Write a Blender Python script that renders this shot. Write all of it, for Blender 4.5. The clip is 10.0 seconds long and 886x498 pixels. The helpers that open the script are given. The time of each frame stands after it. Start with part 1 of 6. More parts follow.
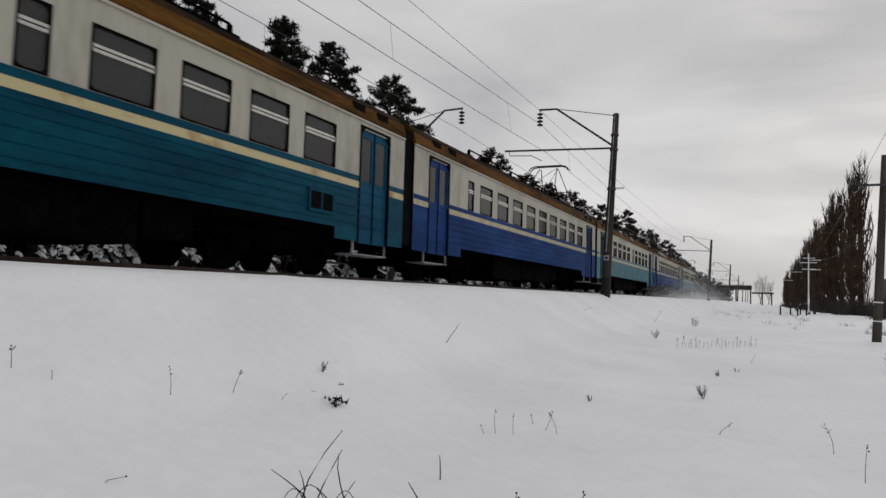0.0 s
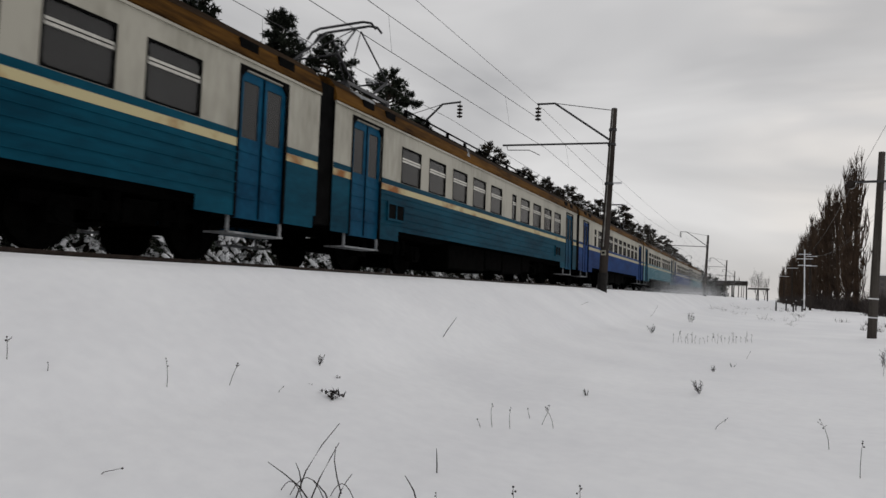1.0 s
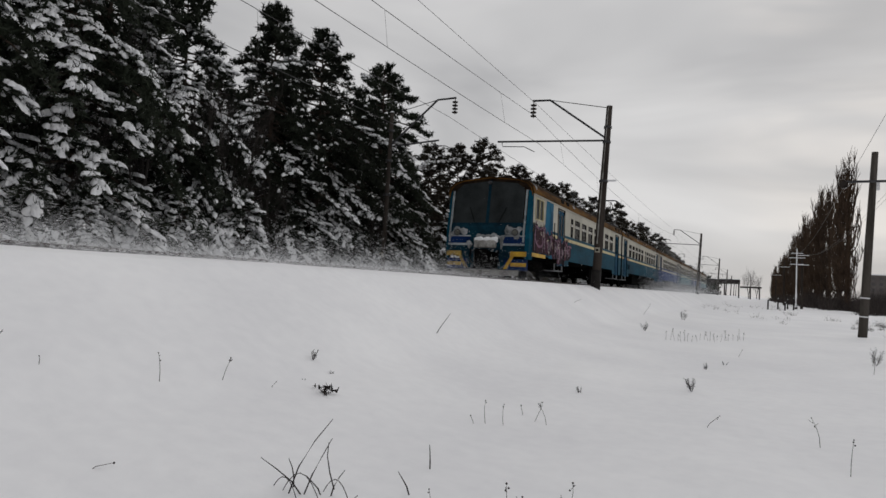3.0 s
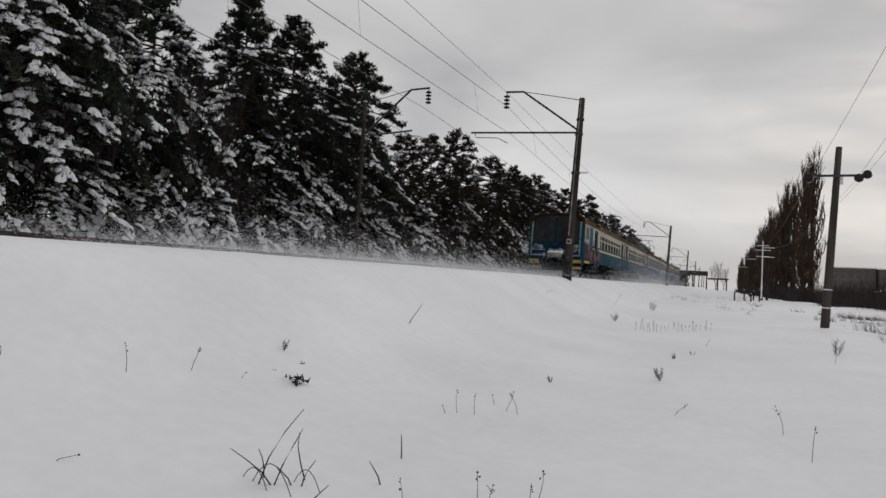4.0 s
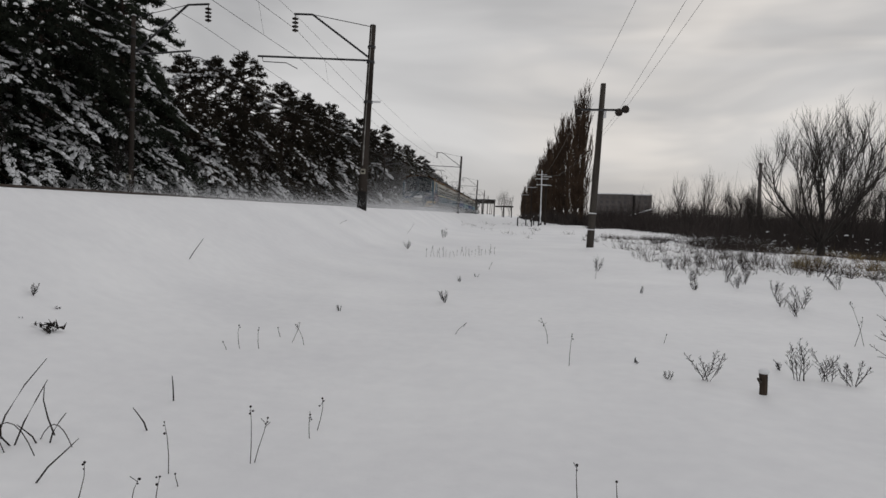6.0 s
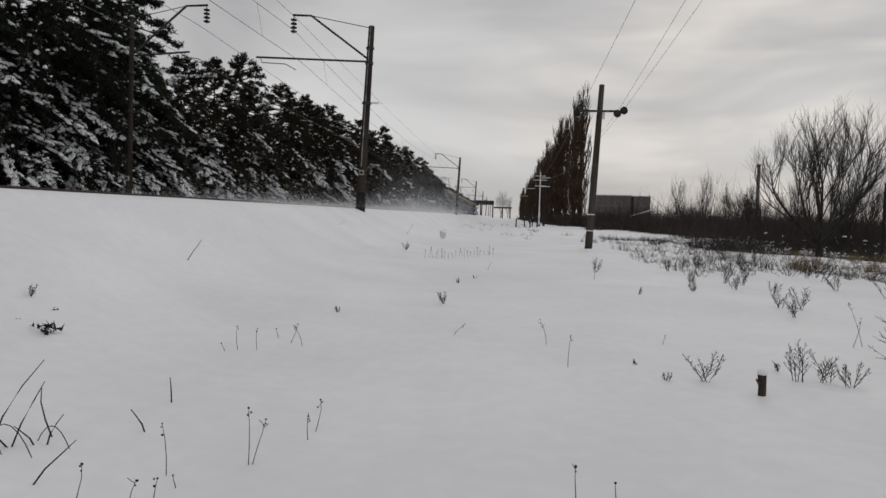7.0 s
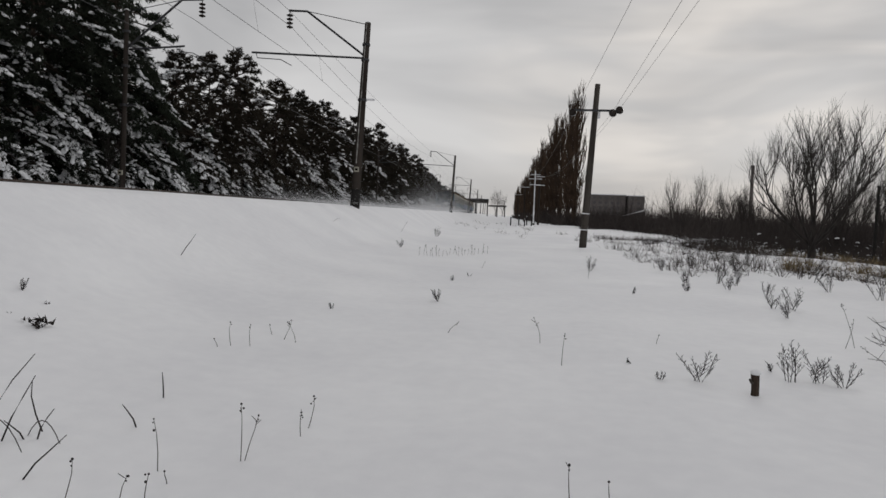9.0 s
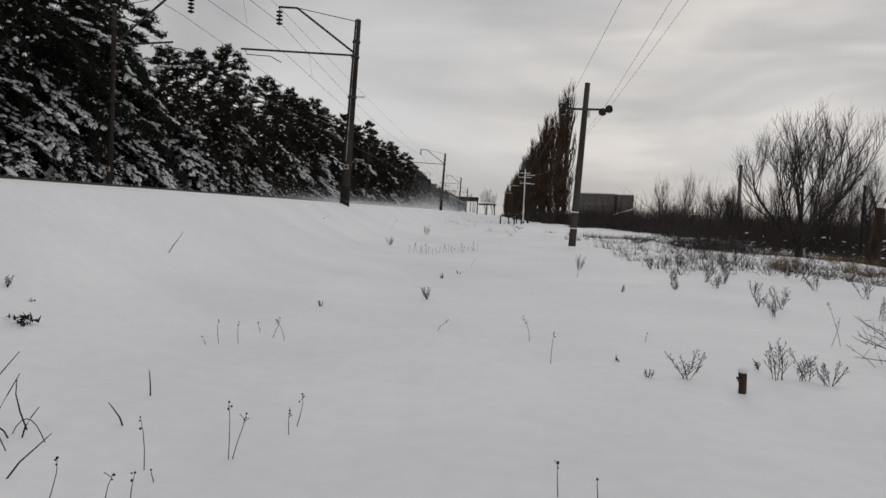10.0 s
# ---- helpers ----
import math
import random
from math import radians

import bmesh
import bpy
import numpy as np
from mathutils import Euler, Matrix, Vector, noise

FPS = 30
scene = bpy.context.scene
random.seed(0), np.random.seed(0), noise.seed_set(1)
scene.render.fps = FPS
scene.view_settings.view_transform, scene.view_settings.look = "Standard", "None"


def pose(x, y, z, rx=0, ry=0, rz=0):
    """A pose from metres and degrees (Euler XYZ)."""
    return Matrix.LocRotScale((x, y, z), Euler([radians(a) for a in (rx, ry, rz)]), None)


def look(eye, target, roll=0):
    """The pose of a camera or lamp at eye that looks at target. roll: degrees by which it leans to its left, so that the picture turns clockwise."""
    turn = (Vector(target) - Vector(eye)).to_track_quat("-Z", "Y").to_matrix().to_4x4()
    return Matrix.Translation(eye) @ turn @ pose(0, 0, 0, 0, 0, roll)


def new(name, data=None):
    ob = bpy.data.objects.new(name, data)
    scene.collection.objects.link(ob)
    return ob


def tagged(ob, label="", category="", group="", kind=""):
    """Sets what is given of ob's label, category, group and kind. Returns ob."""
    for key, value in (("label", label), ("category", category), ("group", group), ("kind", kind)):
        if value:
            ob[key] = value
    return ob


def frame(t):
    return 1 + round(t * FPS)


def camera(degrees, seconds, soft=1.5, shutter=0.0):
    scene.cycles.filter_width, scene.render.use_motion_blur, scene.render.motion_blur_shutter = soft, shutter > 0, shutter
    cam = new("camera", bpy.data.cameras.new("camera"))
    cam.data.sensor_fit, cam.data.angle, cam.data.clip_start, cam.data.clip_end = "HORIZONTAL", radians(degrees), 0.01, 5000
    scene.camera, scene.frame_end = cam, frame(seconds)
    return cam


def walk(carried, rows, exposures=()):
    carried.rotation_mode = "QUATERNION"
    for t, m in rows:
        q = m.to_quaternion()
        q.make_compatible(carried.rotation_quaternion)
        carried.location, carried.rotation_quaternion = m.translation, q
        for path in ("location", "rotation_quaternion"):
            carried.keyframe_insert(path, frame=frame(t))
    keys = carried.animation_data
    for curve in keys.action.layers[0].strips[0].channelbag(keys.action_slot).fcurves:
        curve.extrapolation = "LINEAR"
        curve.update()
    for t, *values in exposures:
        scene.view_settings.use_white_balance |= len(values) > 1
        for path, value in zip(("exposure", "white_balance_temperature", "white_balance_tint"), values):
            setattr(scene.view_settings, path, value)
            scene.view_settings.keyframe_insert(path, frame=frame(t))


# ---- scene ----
cam = camera(66.7, 10.0, soft=1.5, shutter=0.1)
# seconds, x, y, z, and the three turns in degrees; the track runs along +y
PATH = [
    (0, -0.029, -0.082, 0.035, 93.76, -1.67, 25.10),
    (0.5, -0.032, -0.074, 0.031, 93.27, -1.92, 24.59),
    (1, -0.041, -0.075, 0.033, 93.25, -2.02, 24.82),
    (1.5, -0.054, -0.079, 0.046, 94.30, -2.02, 25.44),
    (2, -0.043, -0.078, 0.046, 94.17, -2.04, 25.89),
    (2.2, -0.045, -0.076, 0.044, 93.99, -2.11, 25.87),
    (3.5, -0.055, -0.065, 0.032, 92.51, -2.63, 23.39),
    (4, -0.055, -0.057, 0.028, 92.25, -2.66, 21.95),
    (4.2, -0.033, -0.034, 0.017, 91.92, -2.84, 19.55),
    (4.5, 0.000, 0.000, 0.000, 90.37, -2.99, 14.37),
    (4.8, 0.017, 0.037, -0.001, 87.33, -1.29, 9.89),
    (5, 0.028, 0.062, -0.002, 87.15, -1.06, 7.61),
    (5.5, 0.044, 0.073, 0.002, 87.45, -1.41, 7.00),
    (6, 0.072, 0.081, 0.003, 87.00, -1.30, 4.94),
    (6.2, 0.072, 0.082, 0.003, 87.05, -1.22, 4.60),
    (7.5, 0.072, 0.088, 0.000, 87.10, -1.35, 5.08),
    (8, 0.066, 0.089, -0.002, 87.07, -1.34, 5.25),
    (8.5, 0.066, 0.098, -0.003, 86.89, -1.64, 4.52),
    (9, 0.065, 0.100, -0.004, 86.93, -1.88, 4.36),
    (9.5, 0.063, 0.103, -0.002, 86.98, -1.86, 4.41),
    (10, 0.066, 0.108, -0.007, 86.80, -2.09, 3.50),
]
walk(cam, [(t, pose(*r)) for t, *r in PATH], exposures=[(0.0, 0.0), (2.0, 0.0), (3.5, -0.04), (4.0, -0.05), (5.0, -0.17), (10.0, -0.17)])

# ---- sky and light: thick winter overcast ----
world = bpy.data.worlds.new("overcast_sky")
scene.world = world
world.use_nodes = True
wn, wl = world.node_tree.nodes, world.node_tree.links
wn.clear()
w_out = wn.new("ShaderNodeOutputWorld")
w_bg = wn.new("ShaderNodeBackground")
w_sky = wn.new("ShaderNodeTexSky")
w_sky.sky_type, w_sky.sun_disc = "NISHITA", False
w_sky.sun_elevation, w_sky.sun_rotation = radians(20), radians(17)
w_dim = wn.new("ShaderNodeMixRGB")
w_dim.blend_type, w_dim.inputs[0].default_value = "MULTIPLY", 1.0
w_dim.inputs[2].default_value = (0.06, 0.06, 0.06, 1)
w_co = wn.new("ShaderNodeTexCoord")
w_map = wn.new("ShaderNodeMapping")
w_map.inputs["Scale"].default_value = (1.0, 1.0, 3.6)
w_noise = wn.new("ShaderNodeTexNoise")
w_noise.inputs["Scale"].default_value, w_noise.inputs["Detail"].default_value = 1.9, 4.0
w_noise.inputs["Roughness"].default_value = 0.45
w_noise.inputs["Distortion"].default_value = 0.6
w_ramp = wn.new("ShaderNodeValToRGB")
w_ramp.color_ramp.elements[0].position, w_ramp.color_ramp.elements[0].color = 0.30, (0.425, 0.425, 0.435, 1)
w_ramp.color_ramp.elements[1].position, w_ramp.color_ramp.elements[1].color = 0.70, (0.715, 0.708, 0.708, 1)
# thinner cloud round the hidden sun, torn into streaks
w_thin = wn.new("ShaderNodeVectorMath")
w_thin.operation = "DOT_PRODUCT"
w_thin.inputs[1].default_value = (math.sin(radians(17)) * math.cos(radians(13)), math.cos(radians(17)) * math.cos(radians(13)), math.sin(radians(13)))
w_lobe = wn.new("ShaderNodeMapRange")
w_lobe.interpolation_type = "SMOOTHERSTEP"
w_lobe.inputs["From Min"].default_value, w_lobe.inputs["From Max"].default_value = math.cos(radians(24)), 1.0
w_map2 = wn.new("ShaderNodeMapping")
w_map2.inputs["Scale"].default_value = (1.0, 1.0, 4.2)
w_map2.inputs["Rotation"].default_value = (0.0, radians(-9), 0.0)
w_streak = wn.new("ShaderNodeTexNoise")
w_streak.inputs["Scale"].default_value, w_streak.inputs["Detail"].default_value = 3.4, 3.0
w_streak.inputs["Distortion"].default_value = 0.4
w_torn = wn.new("ShaderNodeMapRange")
w_torn.interpolation_type = "SMOOTHSTEP"
w_torn.inputs["From Min"].default_value, w_torn.inputs["From Max"].default_value = 0.38, 0.74
w_fac = wn.new("ShaderNodeMath")
w_fac.operation = "MULTIPLY"
w_bright = wn.new("ShaderNodeMixRGB")
w_bright.blend_type = "ADD"
w_bright.inputs[2].default_value = (0.22, 0.19, 0.155, 1)
wl.new(w_co.outputs["Generated"], w_thin.inputs[0])
wl.new(w_thin.outputs["Value"], w_lobe.inputs["Value"])
wl.new(w_co.outputs["Generated"], w_map2.inputs["Vector"])
wl.new(w_map2.outputs["Vector"], w_streak.inputs["Vector"])
wl.new(w_streak.outputs["Fac"], w_torn.inputs["Value"])
wl.new(w_lobe.outputs["Result"], w_fac.inputs[0])
wl.new(w_torn.outputs["Result"], w_fac.inputs[1])
wl.new(w_fac.outputs[0], w_bright.inputs[0])
w_mix = wn.new("ShaderNodeMixRGB")
w_mix.inputs[0].default_value = 0.97
wl.new(w_co.outputs["Generated"], w_map.inputs["Vector"])
wl.new(w_map.outputs["Vector"], w_noise.inputs["Vector"])
wl.new(w_noise.outputs["Fac"], w_ramp.inputs["Fac"])
wl.new(w_sky.outputs["Color"], w_dim.inputs[1])
wl.new(w_dim.outputs["Color"], w_mix.inputs[1])
wl.new(w_ramp.outputs["Color"], w_bright.inputs[1])
wl.new(w_bright.outputs["Color"], w_mix.inputs[2])
wl.new(w_mix.outputs["Color"], w_bg.inputs["Color"])
w_bg.inputs["Strength"].default_value = 1.0
wl.new(w_bg.outputs["Background"], w_out.inputs["Surface"])
sun = new("sun", bpy.data.lights.new("sun", "SUN"))
sun.data.energy, sun.data.angle, sun.data.color = 0.5, radians(25), (1.0, 0.985, 0.97)
sun.matrix_world = look((0, 0, 60), (-13, -42, 42))
scene.view_settings.exposure = 0.0


# ---- materials ----
def material(name, dark, light, rough=0.7, metal=0.0, scale=6.0, bump=0.1, fine=40.0, spec=0.3, per_object=0.0, stretch=(1, 1, 1), contrast=(0.35, 0.65)):
    """Two colours mixed by coarse and fine noise, with a fine relief."""
    m = bpy.data.materials.new(name)
    m.use_nodes = True
    n, l = m.node_tree.nodes, m.node_tree.links
    b = n["Principled BSDF"]
    b.inputs["Roughness"].default_value, b.inputs["Metallic"].default_value = rough, metal
    b.inputs["Specular IOR Level"].default_value = spec
    co = n.new("ShaderNodeTexCoord")
    mp = n.new("ShaderNodeMapping")
    mp.inputs["Scale"].default_value = stretch
    l.new(co.outputs["Object"], mp.inputs["Vector"])
    a = n.new("ShaderNodeTexNoise")
    a.inputs["Scale"].default_value, a.inputs["Detail"].default_value = scale, 5.0
    f = n.new("ShaderNodeTexNoise")
    f.inputs["Scale"].default_value, f.inputs["Detail"].default_value = fine, 3.0
    l.new(mp.outputs["Vector"], a.inputs["Vector"])
    l.new(mp.outputs["Vector"], f.inputs["Vector"])
    ad = n.new("ShaderNodeMath")
    ad.operation = "MULTIPLY_ADD"
    ad.inputs[1].default_value = 0.3
    l.new(f.outputs["Fac"], ad.inputs[0])
    sc = n.new("ShaderNodeMath")
    sc.operation = "MULTIPLY"
    sc.inputs[1].default_value = 0.7
    l.new(a.outputs["Fac"], sc.inputs[0])
    l.new(sc.outputs[0], ad.inputs[2])
    r = n.new("ShaderNodeValToRGB")
    r.color_ramp.elements[0].position, r.color_ramp.elements[1].position = contrast
    r.color_ramp.elements[0].color, r.color_ramp.elements[1].color = (*dark, 1), (*light, 1)
    l.new(ad.outputs[0], r.inputs["Fac"])
    col = r.outputs["Color"]
    if per_object:
        oi = n.new("ShaderNodeObjectInfo")
        hsv = n.new("ShaderNodeHueSaturation")
        rg = n.new("ShaderNodeMapRange")
        rg.inputs["To Min"].default_value, rg.inputs["To Max"].default_value = 1 - per_object, 1 + per_object
        l.new(oi.outputs["Random"], rg.inputs["Value"])
        l.new(rg.outputs["Result"], hsv.inputs["Value"])
        l.new(col, hsv.inputs["Color"])
        col = hsv.outputs["Color"]
    l.new(col, b.inputs["Base Color"])
    if bump:
        bp = n.new("ShaderNodeBump")
        bp.inputs["Strength"].default_value, bp.inputs["Distance"].default_value = bump, 0.02
        l.new(f.outputs["Fac"], bp.inputs["Height"])
        l.new(bp.outputs["Normal"], b.inputs["Normal"])
    return m


def dirty_glass():
    """Grimy carriage glass: half of the light goes through, the rest meets dirt and gloss."""
    m = bpy.data.materials.new("dirty_glass")
    m.use_nodes = True
    n, l = m.node_tree.nodes, m.node_tree.links
    n.remove(n["Principled BSDF"])
    tr, di, gl = n.new("ShaderNodeBsdfTransparent"), n.new("ShaderNodeBsdfDiffuse"), n.new("ShaderNodeBsdfGlossy")
    tr.inputs["Color"].default_value = (0.42, 0.43, 0.43, 1)
    di.inputs["Color"].default_value = (0.07, 0.068, 0.065, 1)
    gl.inputs["Roughness"].default_value = 0.12
    gl.inputs["Color"].default_value = (0.55, 0.55, 0.55, 1)
    no = n.new("ShaderNodeTexNoise")
    no.inputs["Scale"].default_value = 3.0
    rg = n.new("ShaderNodeMapRange")
    rg.inputs["To Min"].default_value, rg.inputs["To Max"].default_value = 0.35, 0.8
    l.new(no.outputs["Fac"], rg.inputs["Value"])
    a, b = n.new("ShaderNodeMixShader"), n.new("ShaderNodeMixShader")
    l.new(rg.outputs["Result"], a.inputs[0])
    l.new(tr.outputs[0], a.inputs[1])
    l.new(di.outputs[0], a.inputs[2])
    fr = n.new("ShaderNodeFresnel")
    fr.inputs["IOR"].default_value = 1.45
    l.new(fr.outputs[0], b.inputs[0])
    l.new(a.outputs[0], b.inputs[1])
    l.new(gl.outputs[0], b.inputs[2])
    l.new(b.outputs[0], n["Material Output"].inputs["Surface"])
    return m


SNOW = material("snow", (0.80, 0.80, 0.82), (0.90, 0.90, 0.91), 0.85, scale=0.35, bump=0.25, fine=6.0, spec=0.15)
DIRTY_SNOW = material("grimy_snow", (0.045, 0.05, 0.05), (0.36, 0.37, 0.38), 0.9, scale=2.0, bump=0.3, fine=20, spec=0.1)
SNOW_CAP = material("settled_snow", (0.74, 0.75, 0.77), (0.88, 0.88, 0.89), 0.9, scale=3, bump=0.2, fine=25, spec=0.1)
CREAM = material("cream_paint", (0.19, 0.18, 0.14), (0.40, 0.38, 0.32), 0.55, scale=0.8, bump=0.06, fine=7, stretch=(1, 1, 0.3), contrast=(0.26, 0.56), spec=0.12)
TEAL = material("teal_paint", (0.002, 0.024, 0.042), (0.004, 0.066, 0.106), 0.6, scale=0.9, bump=0.06, fine=7, stretch=(1, 0.5, 1.8), contrast=(0.3, 0.66), spec=0.03)
CAB_STRIPE = material("weathered_stripe_paint", (0.13, 0.15, 0.16), (0.36, 0.39, 0.40), 0.6, scale=2.0, bump=0.06, fine=8, spec=0.05)
GRIMED_CREAM = material("snow_caked_cream_paint", (0.10, 0.095, 0.085), (0.42, 0.41, 0.39), 0.85, scale=2.5, bump=0.2, fine=12, spec=0.05)
BROW_PAINT = material("sooty_brow_paint", (0.008, 0.006, 0.005), (0.032, 0.020, 0.012), 0.8, scale=2.0, bump=0.1, fine=8, spec=0.03)
GRIMED_YELLOW = material("snow_stained_yellow_paint", (0.10, 0.085, 0.06), (0.42, 0.28, 0.06), 0.7, scale=4.0, bump=0.1, contrast=(0.4, 0.6))
PANEL_BLUE = material("sky_blue_panel_paint", (0.005, 0.060, 0.115), (0.010, 0.115, 0.200), 0.6, scale=1.3, bump=0.06, fine=7, spec=0.03)
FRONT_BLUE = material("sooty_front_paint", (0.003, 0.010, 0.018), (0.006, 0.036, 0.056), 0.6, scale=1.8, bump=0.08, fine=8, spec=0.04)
PALE_TEAL = material("faded_teal_paint", (0.02, 0.10, 0.135), (0.055, 0.18, 0.225), 0.5, scale=1.1, bump=0.06, fine=9, spec=0.12)
BLUE = material("royal_blue_paint", (0.004, 0.024, 0.100), (0.010, 0.052, 0.190), 0.6, scale=0.9, bump=0.06, fine=7, stretch=(1, 0.5, 1.8), spec=0.03)
# navy paint, with the shade on the cab front darkened into its colour
NAVY = material("shaded_navy_paint", (0.003, 0.010, 0.040), (0.007, 0.026, 0.100), 0.6, scale=1.6, bump=0.06, fine=8, spec=0.03)
DOOR_BLUE = material("door_blue_paint", (0.003, 0.036, 0.075), (0.007, 0.078, 0.145), 0.6, scale=1.3, bump=0.06, fine=7, spec=0.03)
YELLOW = material("worn_yellow_paint", (0.24, 0.085, 0.015), (0.50, 0.43, 0.24), 0.55, scale=0.9, bump=0.06, fine=3, stretch=(1, 0.8, 1), contrast=(0.36, 0.47), spec=0.12)
CREAM_LINE = material("cream_stripe_paint", (0.33, 0.29, 0.17), (0.48, 0.44, 0.31), 0.55, scale=3.0, bump=0.06, fine=12, spec=0.12)
BRIGHT_YELLOW = material("signal_yellow_paint", (0.26, 0.13, 0.02), (0.58, 0.36, 0.03), 0.6, scale=3.0, bump=0.08, contrast=(0.3, 0.6))
SOOTY_ROOF = material("sooty_roof_paint", (0.006, 0.004, 0.003), (0.045, 0.026, 0.012), 0.9, scale=1.4, bump=0.25, fine=9, stretch=(1.5, 0.4, 1), contrast=(0.36, 0.68), spec=0.03)
RUST_ROOF = material("rusty_roof_paint", (0.010, 0.005, 0.003), (0.170, 0.080, 0.016), 0.85, scale=0.8, bump=0.2, fine=6, stretch=(1.5, 0.3, 2.5), contrast=(0.34, 0.68), spec=0.03)
# near-black base colour: the deep shade under the train is put into it
BLACK_STEEL = material("shade_black_steel", (0.0012, 0.0012, 0.0013), (0.0042, 0.004, 0.0038), 0.95, scale=5, bump=0.2, spec=0.01)
RUBBER = material("black_rubber", (0.0022, 0.0022, 0.0022), (0.006, 0.006, 0.006), 0.9, scale=5, bump=0.1, spec=0.02)
ALU = material("aluminium_trim", (0.38, 0.37, 0.33), (0.55, 0.53, 0.48), 0.45, 0.3, scale=8, bump=0.05)
GLASS = dirty_glass()
DARK_GLASS = material("dark_windscreen", (0.006, 0.008, 0.009), (0.026, 0.031, 0.032), 0.4, scale=1.6, bump=0.0, spec=0.12)
INSIDE = material("carriage_lining", (0.16, 0.15, 0.13), (0.24, 0.23, 0.2), 0.7, scale=3)
SEAT = material("brown_seat", (0.06, 0.035, 0.02), (0.10, 0.06, 0.03), 0.6, scale=3)
LAMP_GLASS = material("headlight_glass", (0.05, 0.05, 0.045), (0.15, 0.15, 0.13), 0.3, scale=5)
PAINT_DARK = material("graffiti_maroon", (0.010, 0.003, 0.006), (0.075, 0.020, 0.036), 0.6, scale=1.6, bump=0.03, spec=0.03)
PAINT_PINK = material("graffiti_pink", (0.085, 0.035, 0.065), (0.27, 0.16, 0.22), 0.6, scale=1.5, bump=0.03, spec=0.05)
PAINT_BLACK = material("graffiti_black", (0.003, 0.002, 0.003), (0.012, 0.006, 0.010), 0.6, scale=3, bump=0.03, spec=0.03)
PAINT_WHITE = material("graffiti_white", (0.20, 0.15, 0.17), (0.42, 0.36, 0.38), 0.5, scale=2, bump=0.03)
RAIL_STEEL = material("rail_steel", (0.03, 0.022, 0.018), (0.07, 0.05, 0.04), 0.5, 0.6, scale=8)
CONCRETE = material("mast_concrete", (0.020, 0.016, 0.014), (0.064, 0.054, 0.047), 0.9, scale=1.6, bump=0.3, stretch=(2.5, 2.5, 0.15), spec=0.08)
TAR = material("tarred_foot", (0.007, 0.006, 0.006), (0.018, 0.016, 0.014), 0.8, scale=5, bump=0.2)
OLD_WOOD = material("grey_pole_wood", (0.035, 0.030, 0.026), (0.095, 0.085, 0.075), 0.9, scale=2, bump=0.3, stretch=(2.5, 2.5, 0.15), spec=0.1)
GALV = material("weathered_steel", (0.03, 0.03, 0.032), (0.075, 0.075, 0.08), 0.6, 0.5, scale=6)
PORCELAIN = material("brown_insulator", (0.012, 0.008, 0.006), (0.03, 0.02, 0.014), 0.25, scale=6, bump=0)
WIRE = material("copper_wire", (0.05, 0.05, 0.052), (0.09, 0.09, 0.09), 0.5, 0.4, scale=6, bump=0)
BARK = material("pine_bark", (0.020, 0.014, 0.010), (0.07, 0.05, 0.038), 0.95, scale=4, bump=0.5, stretch=(1, 1, 0.3))
GREY_BARK = material("grey_bark", (0.014, 0.012, 0.011), (0.044, 0.038, 0.034), 0.95, scale=4, bump=0.4, stretch=(1, 1, 0.3))
POPLAR_BARK = material("poplar_twigs", (0.024, 0.015, 0.010), (0.078, 0.050, 0.031), 0.95, scale=0.5, bump=0.2, fine=3)
NEEDLES = material("pine_needles", (0.010, 0.0135, 0.0095), (0.032, 0.039, 0.026), 0.85, scale=1.3, bump=0, fine=9, per_object=0.25, spec=0.15)
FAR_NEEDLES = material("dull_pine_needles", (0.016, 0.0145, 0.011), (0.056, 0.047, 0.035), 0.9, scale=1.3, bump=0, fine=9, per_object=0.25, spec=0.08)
STALK = material("dry_stalk", (0.020, 0.015, 0.012), (0.065, 0.050, 0.038), 0.9, scale=9, bump=0)
TWIG = material("dark_twig", (0.012, 0.010, 0.010), (0.035, 0.028, 0.025), 0.9, scale=9, bump=0)
DRY_GRASS = material("dry_grass", (0.12, 0.085, 0.04), (0.26, 0.20, 0.11), 0.9, scale=5, bump=0)
BRUSH = material("bare_brush", (0.018, 0.0145, 0.0135), (0.058, 0.047, 0.043), 0.95, scale=0.4, bump=0, fine=2)
FAR_WALL = material("far_panel_wall", (0.085, 0.075, 0.072), (0.14, 0.125, 0.12), 0.9, scale=0.2, bump=0)
BRIDGE_STEEL = material("dark_bridge_steel", (0.02, 0.017, 0.016), (0.05, 0.044, 0.04), 0.8, scale=0.5, bump=0)
FAR_GLASS = material("far_window_glass", (0.06, 0.055, 0.055), (0.09, 0.085, 0.085), 0.3, scale=1, bump=0)


# ---- mesh helpers ----
def box(bm, x0, x1, y0, y1, z0, z1):
    v = [bm.verts.new(p) for p in ((x0, y0, z0), (x1, y0, z0), (x1, y1, z0), (x0, y1, z0), (x0, y0, z1), (x1, y0, z1), (x1, y1, z1), (x0, y1, z1))]
    for f in ((0, 3, 2, 1), (4, 5, 6, 7), (0, 1, 5, 4), (1, 2, 6, 5), (2, 3, 7, 6), (3, 0, 4, 7)):
        bm.faces.new([v[i] for i in f])
    return bm


def bevelled(bm, width=0.01):
    bmesh.ops.bevel(bm, geom=bm.edges[:], offset=width, segments=1, affect="EDGES", clamp_overlap=True)
    return bm


